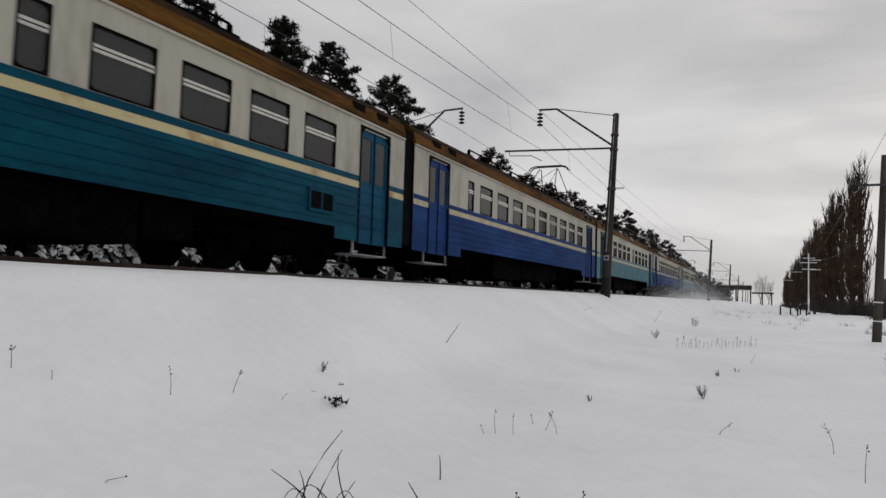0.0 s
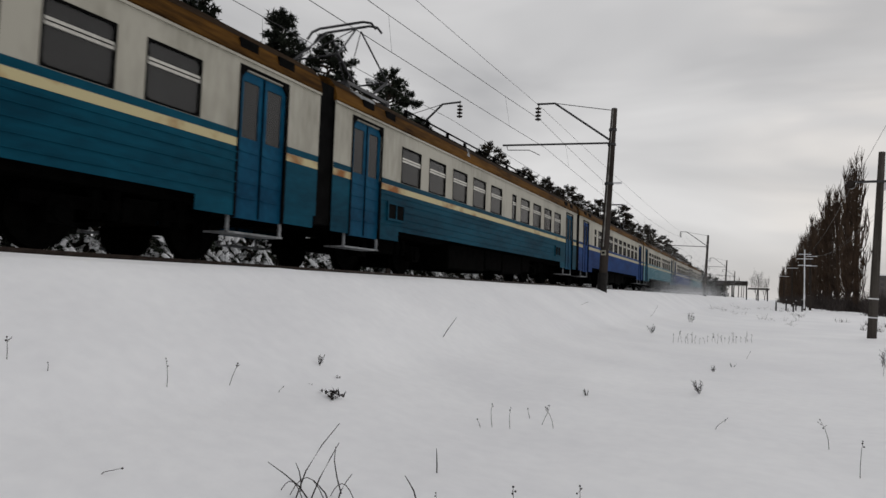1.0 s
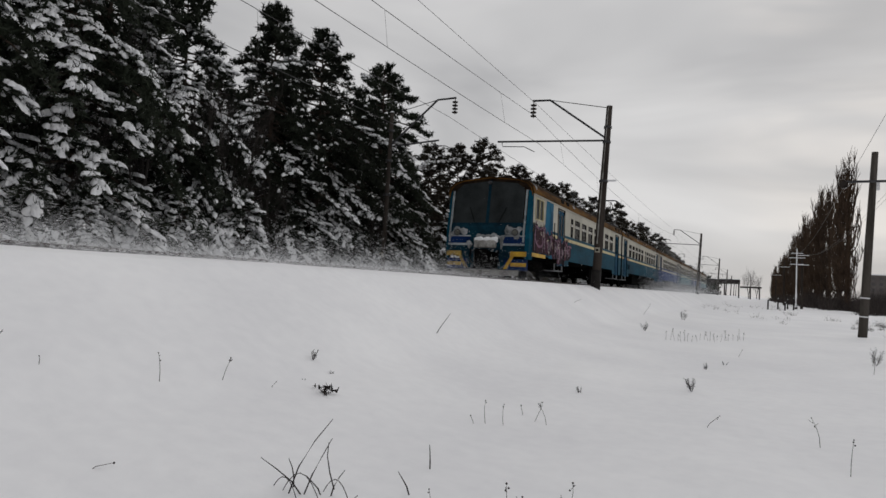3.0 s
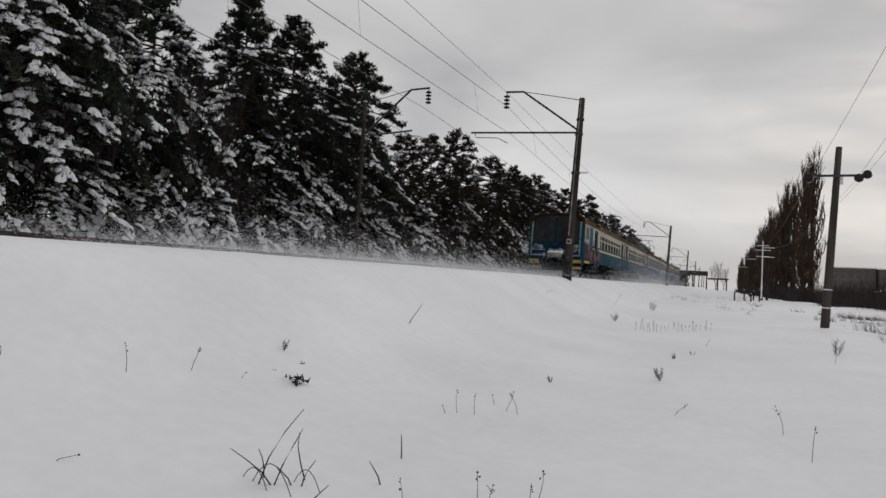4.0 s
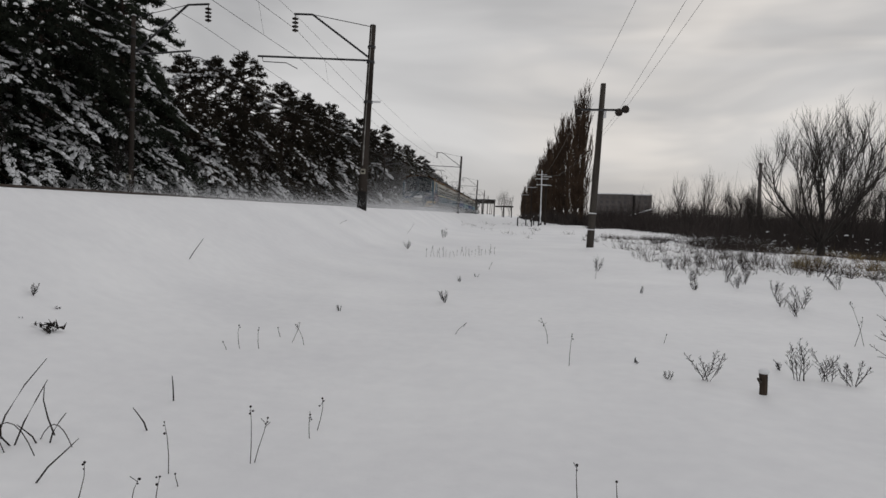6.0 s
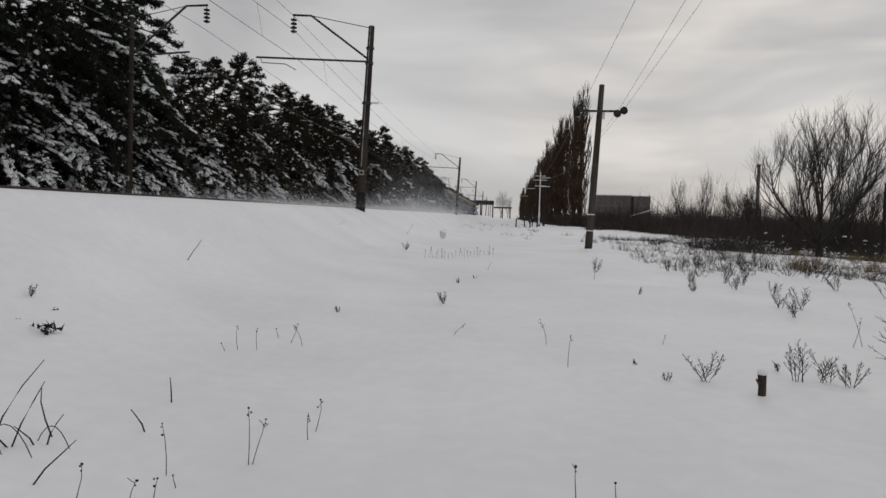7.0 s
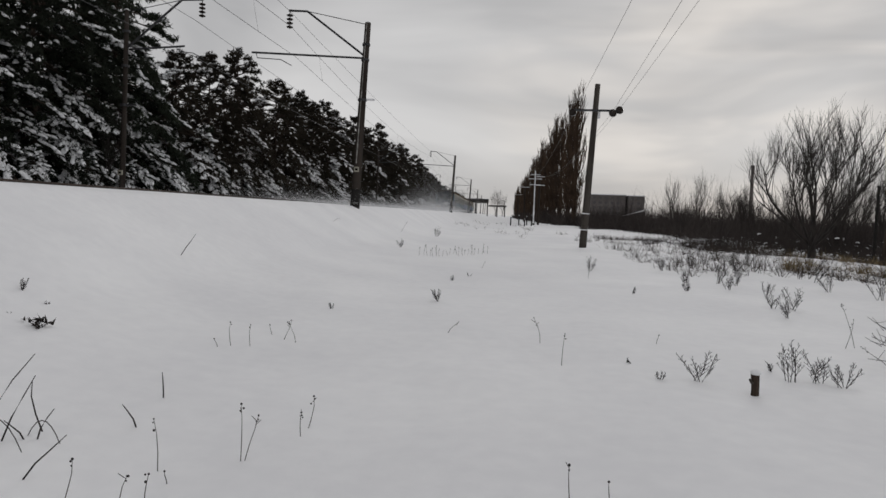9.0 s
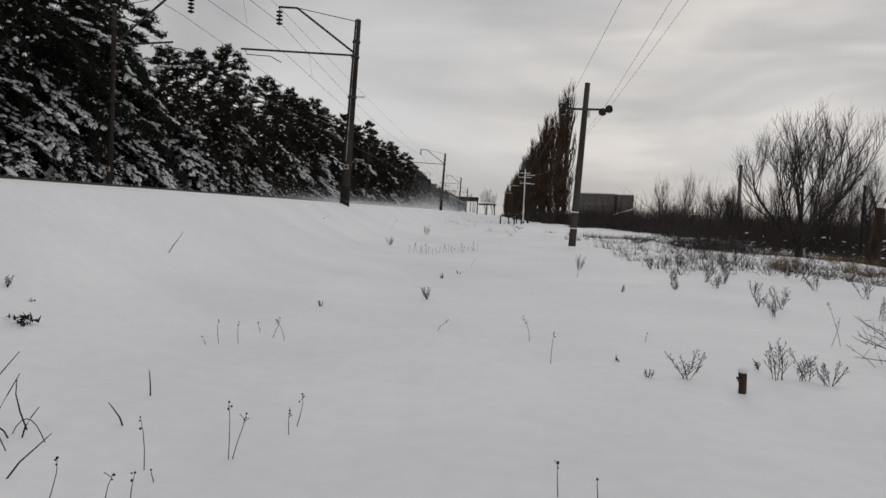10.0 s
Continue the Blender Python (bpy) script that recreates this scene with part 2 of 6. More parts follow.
def tube(bm, points, radii, sides=6, cap=True):
    """A tube through points with a radius at each."""
    pts = [Vector(p) for p in points]
    if not hasattr(radii, "__len__"):
        radii = [radii] * len(pts)
    rings = []
    for i, p in enumerate(pts):
        d = (pts[min(i + 1, len(pts) - 1)] - pts[max(i - 1, 0)]).normalized()
        a = d.orthogonal().normalized() if abs(d.z) < 0.9 else Vector((1, 0, 0)).cross(d).normalized()
        if abs(d.z) < 0.9:
            a = Vector((0, 0, 1)).cross(d).normalized()
        b = d.cross(a)
        rings.append([bm.verts.new(p + float(radii[i]) * (math.cos(2 * math.pi * k / sides) * a + math.sin(2 * math.pi * k / sides) * b)) for k in range(sides)])
    for r, s in zip(rings, rings[1:]):
        for k in range(sides):
            bm.faces.new((r[k], r[(k + 1) % sides], s[(k + 1) % sides], s[k]))
    if cap:
        bm.faces.new(rings[0][::-1])
        bm.faces.new(rings[-1])
    return bm


def disc(bm, centre, axis, r, depth, sides=16):
    c, a = Vector(centre), Vector(axis).normalized()
    return tube(bm, (c - a * depth / 2, c + a * depth / 2), r, sides)


def mesh_of(bm, name, mat, smooth=False):
    me = bpy.data.meshes.new(name)
    bm.normal_update()
    bm.to_mesh(me)
    bm.free()
    me.materials.append(mat)
    if smooth:
        me.shade_smooth()
    return me


def part(name, bm, mat, parent, label="", smooth=False):
    """ONE mesh object under a thing or under a part. bm: a bmesh, or a mesh that is shared."""
    me = bm if isinstance(bm, bpy.types.Mesh) else mesh_of(bm, name, mat, smooth)
    ob = new(name, me)
    ob.parent = parent
    if label:
        ob["label"] = label
    return ob


def thing(name, label, category, m=None, group="", kind=""):
    ob = new(name)
    ob.empty_display_size = 0.2
    if m is not None:
        ob.matrix_world = m
    return tagged(ob, label, category, group, kind)


def mesh_from(name, verts, faces, mat):
    me = bpy.data.meshes.new(name)
    me.from_pydata(np.asarray(verts, dtype=float).tolist() if len(verts) else [], [], faces)
    me.materials.append(mat)
    me.update()
    return me


# ---- the ground: one sheet of snow with the railway bank ----
NEAR_TRACK, FAR_TRACK, RAIL_TOP = -9.21, -13.61, 0.34
PROFILE_X = [-400, -60, -30, -20, -17.5, -15.2, -14.7, -8.0, -6.9, -6.2, -5.2, -4.2, -3.0, -1.5, 0.5, 4, 8, 14, 20, 32, 60, 400]
PROFILE_Z = [-1, -0.9, -0.8, -0.7, -0.4, 0.16, 0.15, 0.17, 0.235, 0.18, -0.40, -1.0, -1.25, -1.36, -1.38, -1.34, -1.36, -1.55, -1.8, -2.3, -2.8, -4]


def ground_z(x, y):
    z = float(np.interp(x, PROFILE_X, PROFILE_Z))
    soft = 1.0 if x > -6.6 else 0.15
    if -15.6 < x < -7.6:
        soft = 0.05
    z += soft * (0.07 * noise.noise((x * 0.35, y * 0.22, 3.1)) + 0.035 * noise.noise((x * 1.1, y * 0.8, 7.7)))
    if x > 5:
        z += min(1.0, (x - 5) / 6) * 0.30 * noise.noise((x * 0.16, y * 0.13, 1.7))
    return z


def build_ground():
    xs = np.concatenate([np.array([-900, -400, -200, -100, -60, -45]), np.arange(-36, -16, 1.2), np.arange(-16, -8, 0.5), np.arange(-8, 8, 0.22), np.arange(8, 40, 0.8), np.array([42, 50, 60, 80, 110, 160, 250, 400, 900])])
    ys = np.concatenate([np.array([-600, -200, -80, -40, -20, -10]), np.arange(-6, 30, 0.25), np.arange(30, 60, 0.7), np.arange(60, 140, 2.5), np.array([145, 160, 180, 210, 250, 300, 380, 500, 700, 1000, 1800])])
    verts = [(x, y, ground_z(x, y)) for y in ys for x in xs]
    n = len(xs)
    faces = [(j * n + i, j * n + i + 1, (j + 1) * n + i + 1, (j + 1) * n + i) for j in range(len(ys) - 1) for i in range(n - 1)]
    me = mesh_from("ground", verts, faces, SNOW)
    me.shade_smooth()
    tagged(new("ground", me), "wide field of fresh wind-smoothed white snow", "snow ground", kind="structure")


build_ground()


# ---- the two tracks ----
def build_track(cx, label):
    track = thing("railway_track", label, "railway track", pose(cx, 0, 0), kind="structure")
    for side in (-1, 1):
        bm = bmesh.new()
        x = side * 0.76
        y0, y1 = -120, 900
        box(bm, x - 0.036, x + 0.036, y0, y1, RAIL_TOP - 0.04, RAIL_TOP)
        box(bm, x - 0.010, x + 0.010, y0, y1, RAIL_TOP - 0.15, RAIL_TOP - 0.04)
        box(bm, x - 0.066, x + 0.066, y0, y1, RAIL_TOP - 0.18, RAIL_TOP - 0.15)
        part("rail", bm, RAIL_STEEL, track)
    sl = mesh_of(bevelled(box(bmesh.new(), -1.35, 1.35, -0.13, 0.13, RAIL_TOP - 0.36, RAIL_TOP - 0.16), 0.02), "sleeper", CONCRETE)
    for i in range(120):
        part("sleeper", sl, CONCRETE, track).location = (0, -8 + i * 0.6, 0)


build_track(NEAR_TRACK, "snow-filled near railway track with dark steel rails")
build_track(FAR_TRACK, "snow-filled far railway track with dark steel rails")

# ---- the train ----
HALF_W, CAR_LEN, PITCH = 1.74, 19.6, 20.1
TAIL_Y, SPEED = -26.22, 16.84
SILL, HEAD, GUTTER, SKIRT, ROOF_RISE = 2.06, 2.91, 3.27, 0.93, 0.68


def wall_cells(bm, x, y0, y1, z0, z1, holes, depth):
    """A flat side wall with holes (ya, yb, za, zb) and reveals that go inward by depth."""
    ysn = sorted({y0, y1, *[min(max(v, y0), y1) for h in holes for v in h[:2]]})
    zsn = sorted({z0, z1, *[min(max(v, z0), z1) for h in holes for v in h[2:]]})
    for ya, yb in zip(ysn, ysn[1:]):
        for za, zb in zip(zsn, zsn[1:]):
            cy, cz = (ya + yb) / 2, (za + zb) / 2
            if any(h[0] < cy < h[1] and h[2] < cz < h[3] for h in holes):
                continue
            bm.faces.new([bm.verts.new(p) for p in ((x, ya, za), (x, yb, za), (x, yb, zb), (x, ya, zb))])
    for a, b, c, d in holes:
        c2, d2 = max(c, z0), min(d, z1)
        if d2 <= c2:
            continue
        quads = [((a, c2), (a, d2)), ((b, d2), (b, c2))]
        if d <= z1:
            quads.append(((a, d), (b, d)))
        if c >= z0:
            quads.append(((b, c), (a, c)))
        for (p, q), (r, s) in quads:
            bm.faces.new([bm.verts.new(v) for v in ((x, p, q), (x, r, s), (x - depth, r, s), (x - depth, p, q))])


def window_meshes(w):
    """Frame and the two panes of one carriage window of width w, centred, outer face at x = 0."""
    fr = bmesh.new()
    t, h = 0.03, HEAD - SILL
    ring = lambda x, d: [fr.verts.new((x, y, z)) for y, z in ((-w / 2 + d, d), (w / 2 - d, d), (w / 2 - d, h - d), (-w / 2 + d, h - d))]
    loops = [ring(-0.05, 0), ring(0.006, 0), ring(0.006, t), ring(-0.05, t)]
    for a, b in zip(loops, loops[1:] + loops[:1]):
        for k in range(4):
            fr.faces.new((a[k], a[(k + 1) % 4], b[(k + 1) % 4], b[k]))
    for sy in (-1, 1):
        for zc, dz in ((t, 1), (h - t, -1)):
            tri = [[fr.verts.new((x, sy * (w / 2 - t - p), zc + dz * q)) for p, q in ((0, 0), (0.075, 0), (0.02, 0.02), (0, 0.075))] for x in (-0.03, 0.005)]
            fr.faces.new(tri[1])
            for k in range(4):
                fr.faces.new((tri[0][k], tri[0][(k + 1) % 4], tri[1][(k + 1) % 4], tri[1][k]))
    lo = box(bmesh.new(), -0.034, -0.026, -w / 2 + t, w / 2 - t, t, 0.50)
    up = box(bmesh.new(), -0.034, -0.026, -w / 2 + t, w / 2 - t, 0.60, h - t)
    bar = box(bmesh.new(), -0.04, 0.0, -w / 2 + t, w / 2 - t, 0.50, 0.60)
    gap = box(bmesh.new(), -0.01, 0.004, -w / 2 + t + 0.02, w / 2 - t - 0.02, 0.542, 0.558)
    return mesh_of(fr, "window_frame", RUBBER), mesh_of(lo, "pane", GLASS), mesh_of(up, "pane", GLASS), mesh_of(bar, "crossbar", ALU), mesh_of(gap, "groove", RUBBER)


WINDOWS = {w: window_meshes(w) for w in (1.0, 0.42, 0.85)}


def door_mesh_set(w, paint):
    """One leaf of the sliding doors, width w, z from the rail; outer face at x = 0; with the rubber edge and the pane."""
    leaf = bmesh.new()
    wall_cells(leaf, 0, -w / 2, w / 2, 0.71, 3.05, [(-w / 2 + 0.09, w / 2 - 0.09, 1.98, 2.90)], 0.03)
    box(leaf, -0.05, 0.0, -w / 2, w / 2, 0.68, 0.71)
    for z in (1.0, 1.25, 1.5, 1.75):
        box(leaf, 0, 0.012, -w / 2 + 0.06, w / 2 - 0.06, z, z + 0.025)
    pane = box(bmesh.new(), -0.026, -0.018, -w / 2 + 0.08, w / 2 - 0.08, 1.97, 2.91)
    return mesh_of(leaf, "door_leaf", paint), mesh_of(pane, "pane", GLASS)


def roof_section():
    """Half profile of the roof from the gutter to the ridge."""
    half, gut = HALF_W, GUTTER - 0.02
    return [(half, gut), (half + 0.03, gut + 0.03), (half + 0.02, gut + 0.11), (half - 0.04, gut + 0.30), (half - 0.20, gut + 0.47), (half - 0.58, gut + 0.59), (0, gut + ROOF_RISE)]


def extrude_profile(bm, pts, y0, y1):
    """pts: (x, z) half profile for +x; mirrored and swept from y0 to y1, closed at both ends."""
    prof = pts + [(-x, z) for x, z in pts[::-1] if x > 0]
    a = [bm.verts.new((x, y0, z)) for x, z in prof]
    b = [bm.verts.new((x, y1, z)) for x, z in prof]
    for i in range(len(prof) - 1):
        bm.faces.new((a[i], a[i + 1], b[i + 1], b[i]))
    bm.faces.new(a)
    bm.faces.new(b[::-1])
    return bm


DOORS = {True: door_mesh_set(0.56, BLUE), False: door_mesh_set(0.56, DOOR_BLUE)}
bench = box(bmesh.new(), -0.55, 0.55, -0.06, 0.06, 1.25, 2.25)
box(bench, -0.55, 0.55, -0.45, 0.45, 1.55, 1.66)
BENCH = mesh_of(bench, "seat", SEAT)


def bogie(parent, y):
    frame_bm = bmesh.new()
    for s in (-1, 1):
        box(frame_bm, s * 1.02 - 0.06, s * 1.02 + 0.06, y - 1.75, y + 1.75, 0.55, 0.72)
        for d in (-1.3, 1.3):
            box(frame_bm, s * 1.08 - 0.10, s * 1.08 + 0.12, y + d - 0.17, y + d + 0.17, 0.32, 0.62)
            disc(frame_bm, (s * 1.22, y + d, 0.47), (1, 0, 0), 0.13, 0.08, 12)
        for d in (-0.75, -0.45, 0.45, 0.75):
            tube(frame_bm, ((s * 1.08, y + d, 0.45), (s * 1.08, y + d, 0.85)), 0.09, 8)
    box(frame_bm, -1.1, 1.1, y - 0.3, y + 0.3, 0.45, 0.8)
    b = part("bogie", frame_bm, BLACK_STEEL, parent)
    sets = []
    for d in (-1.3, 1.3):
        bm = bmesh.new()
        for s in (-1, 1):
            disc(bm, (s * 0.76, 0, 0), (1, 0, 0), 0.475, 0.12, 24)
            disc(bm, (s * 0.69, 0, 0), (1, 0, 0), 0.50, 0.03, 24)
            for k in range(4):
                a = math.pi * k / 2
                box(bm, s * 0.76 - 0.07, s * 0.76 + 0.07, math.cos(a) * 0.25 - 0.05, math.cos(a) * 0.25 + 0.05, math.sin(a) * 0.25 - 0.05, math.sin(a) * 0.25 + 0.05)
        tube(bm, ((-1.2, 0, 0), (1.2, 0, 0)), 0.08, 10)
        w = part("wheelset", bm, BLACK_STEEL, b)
        w.location = (0, y + d, 0.475)
        sets.append(w)
    return sets


def pantograph(parent, y):
    """Raised single-pan collector on the roof."""
    base = 3.98
    bm = bmesh.new()
    for s in (-1, 1):
        box(bm, s * 0.75 - 0.04, s * 0.75 + 0.04, y - 0.95, y + 0.95, base + 0.22, base + 0.30)
        for d in (-0.9, 0.9):
            tube(bm, ((s * 0.75, y + d, base - 0.15), (s * 0.75, y + d, base + 0.24)), 0.07, 8)
    for d in (-0.9, 0.9):
        box(bm, -0.8, 0.8, y + d - 0.05, y + d + 0.05, base + 0.22, base + 0.29)
    pan = part("pantograph", bm, GALV, parent, "raised roof pantograph of dark steel tubes")
    top = 5.95
    for s in (-1, 1):
        for d in (-1, 1):
            elbow = (s * 0.62, y + d * 1.12, base + 0.86)
            part("lower_arm", tube(bmesh.new(), ((s * 0.62, y + d * 0.30, base + 0.28), elbow), 0.035, 6), GALV, pan)
            part("upper_arm", tube(bmesh.new(), (elbow, (s * 0.42, y + d * 0.10, top - 0.12)), 0.022, 6), GALV, pan)
    for d in (-1, 1):
        part("cross_tube", tube(bmesh.new(), ((-0.62, y + d * 1.12, base + 0.86), (0.62, y + d * 1.12, base + 0.86)), 0.022, 6), GALV, pan)
        part("brace", tube(bmesh.new(), ((-0.62, y + d * 1.12, base + 0.86), (0.42, y + d * 0.10, top - 0.12)), 0.012, 5), GALV, pan)
    shoe = bmesh.new()
    for d in (-0.14, 0.14):
        tube(shoe, ((-0.98, y + d, top - 0.22), (-0.85, y + d, top - 0.06), (-0.62, y + d, top), (0.62, y + d, top), (0.85, y + d, top - 0.06), (0.98, y + d, top - 0.22)), 0.03, 6)
    part("contact_strip", shoe, GALV, pan)


def ribbon(bm, pts, width, x):
    """A flat paint stroke on the side wall through (y, z) points, 3 mm proud."""
    prev = None
    for i, (y, z) in enumerate(pts):
        a, b = pts[max(i - 1, 0)], pts[min(i + 1, len(pts) - 1)]
        d = Vector((b[0] - a[0], b[1] - a[1])).normalized()
        w = width * (0.55 + 0.45 * math.sin(math.pi * (i + 0.5) / len(pts)))
        cur = (bm.verts.new((x, y - d.y * w, z + d.x * w)), bm.verts.new((x, y + d.y * w, z - d.x * w)))
        if prev:
            bm.faces.new((prev[0], prev[1], cur[1], cur[0]))
        prev = cur


def train_car(index, low, stripe, windows, doors, label, cab=False, pan=None, vents=()):
    """One carriage. Its origin lies on the rail top at its rear end; it runs along +y to CAR_LEN."""
    car = thing("train_car", label, "train carriage", pose(NEAR_TRACK, TAIL_Y + PITCH * index, RAIL_TOP), group="carriages of the electric train")
    y0 = 0.12 if cab else 0.0
    holes = [(y, y + w, SILL, HEAD) for y, w in windows]
    door_holes = [(y, y + 1.14, 0.68, 3.06) for y in doors]
    cab_hole = [(0.42, 1.47, 2.32, 3.1)] if cab else []
    for s in (1, -1):
        up, lo, ln, ln2 = bmesh.new(), bmesh.new(), bmesh.new(), bmesh.new()
        wall_cells(up, HALF_W, y0, CAR_LEN, 1.93, GUTTER, holes + door_holes + cab_hole, 0.06)
        wall_cells(lo, HALF_W, y0, CAR_LEN, SKIRT, 1.93, door_holes, 0.06)
        for y in doors:
            for a, b in ((y - 0.85, y), (y + 1.14, min(y + 1.14 + 0.9, CAR_LEN))):
                if cab and y < 6 and a < y:
                    continue
                wall_cells(lo, HALF_W, max(a, y0), b, 0.70, SKIRT, [], 0.05)
        free = sorted([(y, y + 1.14) for y in doors])
        spans, at = [], y0
        for a, b in free:
            spans.append((at, a))
            at = b
        spans.append((at, CAR_LEN))
        for a, b in spans:
            if b - a > 0.2:
                box(ln, HALF_W + 0.001, HALF_W + 0.006, a + 0.01, b - 0.01, 1.80, 1.93)
                box(ln2, HALF_W + 0.001, HALF_W + 0.007, a + 0.01, b - 0.01, 1.94, 2.05)
                if b - a > 3:
                    for z in (1.05, 1.22, 1.39, 1.56, 1.70):
                        part("rib", box(bmesh.new(), s * (HALF_W + 0.007) - 0.009, s * (HALF_W + 0.007) + 0.007, a + 0.03, b - 0.03, z, z + 0.022), low, car)
        box(up, HALF_W - 0.01, HALF_W + 0.03, y0, CAR_LEN, GUTTER - 0.06, GUTTER - 0.02)
        for bm in (up, lo, ln, ln2):
            if s < 0:
                bmesh.ops.scale(bm, vec=(-1, 1, 1), verts=bm.verts[:])
                bmesh.ops.reverse_faces(bm, faces=bm.faces[:])
        part("upper_wall", up, CREAM, car, "cream painted upper wall panel")
        part("lower_wall", lo, low, car)
        part("stripe", ln, stripe, car, "worn painted stripe under the windows")
        part("stripe", ln2, low, car)
        for y, w in windows:
            fr, *inner = WINDOWS[min(WINDOWS, key=lambda k: abs(k - w))]
            win = part("window", fr, None, car)
            win.location = (s * HALF_W, y + w / 2, SILL)
            if s < 0:
                win.rotation_euler = (0, 0, math.pi)
            for me in inner:
                part(me.name.split(".")[0], me, None, win)
        for y in doors:
            surround = bmesh.new()
            for ya, yb, za, zb in ((y - 0.05, y, 0.68, 3.08), (y + 1.14, y + 1.19, 0.68, 3.08), (y - 0.05, y + 1.19, 3.08, 3.13)):
                box(surround, HALF_W - 0.05, HALF_W + 0.012, ya, yb, za, zb)
            for ya, d in ((y, 1), (y + 1.14, -1)):
                tri = [[surround.verts.new((x, ya + d * p, 3.08 - q)) for p, q in ((0, 0), (0.13, 0), (0, 0.15))] for x in (HALF_W - 0.04, HALF_W + 0.011)]
                surround.faces.new(tri[1] if d < 0 else tri[1][::-1])
                for k in range(3):
                    surround.faces.new((tri[0][k], tri[0][(k + 1) % 3], tri[1][(k + 1) % 3], tri[1][k]))
            for k in (0, 1):
                box(surround, HALF_W - 0.045, HALF_W - 0.022, y + 0.555, y + 0.585, 0.71, 3.04)
            if s < 0:
                bmesh.ops.scale(surround, vec=(-1, 1, 1), verts=surround.verts[:])
                bmesh.ops.reverse_faces(surround, faces=surround.faces[:])
            sd = part("sliding_door", surround, RUBBER, car, "closed double sliding door with black rubber edges")
            for k in (0, 1):
                leaf = part("door_leaf", DOORS[low == BLUE][0], None, sd)
                leaf.location = (s * (HALF_W - 0.035), y + 0.28 + 0.58 * k, 0)
                if s < 0:
                    leaf.rotation_euler = (0, 0, math.pi)
                pn = part("pane", DOORS[low == BLUE][1], None, sd)
                pn.location, pn.rotation_euler = leaf.location, leaf.rotation_euler
            step = bmesh.new()
            box(step, s * 1.45 - 0.25, s * 1.45 + 0.25, y - 0.1, y + 1.24, 0.43, 0.46)
            for d in (-0.08, 1.2):
                box(step, s * 1.66 - 0.02, s * 1.66 + 0.02, y + d - 0.02, y + d + 0.02, 0.44, 0.75)
            part("footstep", step, DIRTY_SNOW, car, "grimy steel footstep under the door")
        for y in vents:
            v = bmesh.new()
            for ya, yb, za, zb in ((y, y + 0.05, 1.14, 1.56), (y + 0.75, y + 0.8, 1.14, 1.56), (y, y + 0.8, 1.51, 1.56), (y, y + 0.8, 1.14, 1.19), (y + 0.38, y + 0.42, 1.19, 1.51)):
                box(v, s * HALF_W - 0.01, s * HALF_W + 0.035, ya, yb, za, zb)
            vp = part("vent", v, low, car, "framed ventilation grille in the lower wall")
            part("grille", box(bmesh.new(), s * HALF_W - 0.01, s * HALF_W + 0.022, y + 0.04, y + 0.76, 1.18, 1.52), RUBBER, vp)
    section = roof_section()
    roof = extrude_profile(bmesh.new(), section, 0.10 if cab else y0, CAR_LEN)
    part("roof", roof, RUST_ROOF, car, "rust-streaked ochre painted curved roof")
    crown = [(x + 0.004 * (x > 0), z + 0.004) for x, z in section[3:]]
    part("roof_sheet", extrude_profile(bmesh.new(), crown, 0.14 if cab else y0 + 0.02, CAR_LEN - 0.02), SOOTY_ROOF, car, "soot-darkened upper roof sheet")
    # roof boxes and vents
    for k, y in enumerate((CAR_LEN - 1.25, CAR_LEN - 2.2, 1.0 + 3.2 * cab, 1.95 + 3.2 * cab)):
        for s in (-1, 1):
            part("roof_vent", box(bmesh.new(), s * 1.68 - 0.05, s * 1.68 + 0.075, y, y + 0.42, GUTTER + 0.12, GUTTER + 0.27), RUBBER, car)
    rs_bm, sec = bmesh.new(), section
    cells = {}
    for i in range(0, int(CAR_LEN / 0.07)):
        for k in range(13):
            u = 2.3 + k * 0.2
            a, b = sec[int(u)], sec[min(int(u) + 1, 6)]
            x, z, y = a[0] + (b[0] - a[0]) * (u % 1), a[1] + (b[1] - a[1]) * (u % 1), 0.3 + i * 0.07
            if 0.9 * noise.noise((index * 7.1, y * 0.28, 3.3)) + 0.5 * noise.noise((x * 4, y * 1.3, index * 2.0)) > 0.36:
                cells[i, k] = rs_bm.verts.new((x + 0.006, y, z + 0.012))
    for (i, k) in list(cells):
        q = [cells.get(c) for c in ((i, k), (i + 1, k), (i + 1, k + 1), (i, k + 1))]
        if all(q):
            rs_bm.faces.new(q)
    part("roof_snow", rs_bm, DIRTY_SNOW, car, "patchy thin snow left on the roof")["kind"] = "stuff"
    for y in ((CAR_LEN - 0.06,) if cab else (0.0, CAR_LEN - 0.06)):
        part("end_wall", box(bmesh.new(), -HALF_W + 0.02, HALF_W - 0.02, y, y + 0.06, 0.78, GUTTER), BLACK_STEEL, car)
    bel = bmesh.new()
    box(bel, -0.75, 0.75, CAR_LEN, CAR_LEN + 0.24, 1.0, 3.25)
    if not cab:
        box(bel, -0.75, 0.75, -0.24, 0, 1.0, 3.25)
    # added black side blocks stand in for the dark shade of the open gap
    for s in (-1, 1):
        box(bel, s * 1.3 - 0.38, s * 1.3 + 0.40, CAR_LEN, CAR_LEN + 0.49, 0.80, 3.5)
    part("gangway", bel, RUBBER, car, "black rubber gangway bellows with dark fill in the shaded gap")
    # inside
    fl = box(bmesh.new(), -HALF_W + 0.07, HALF_W - 0.07, y0 + 0.2, CAR_LEN - 0.1, 1.12, 1.2)
    part("cabin_floor", fl, INSIDE, car)
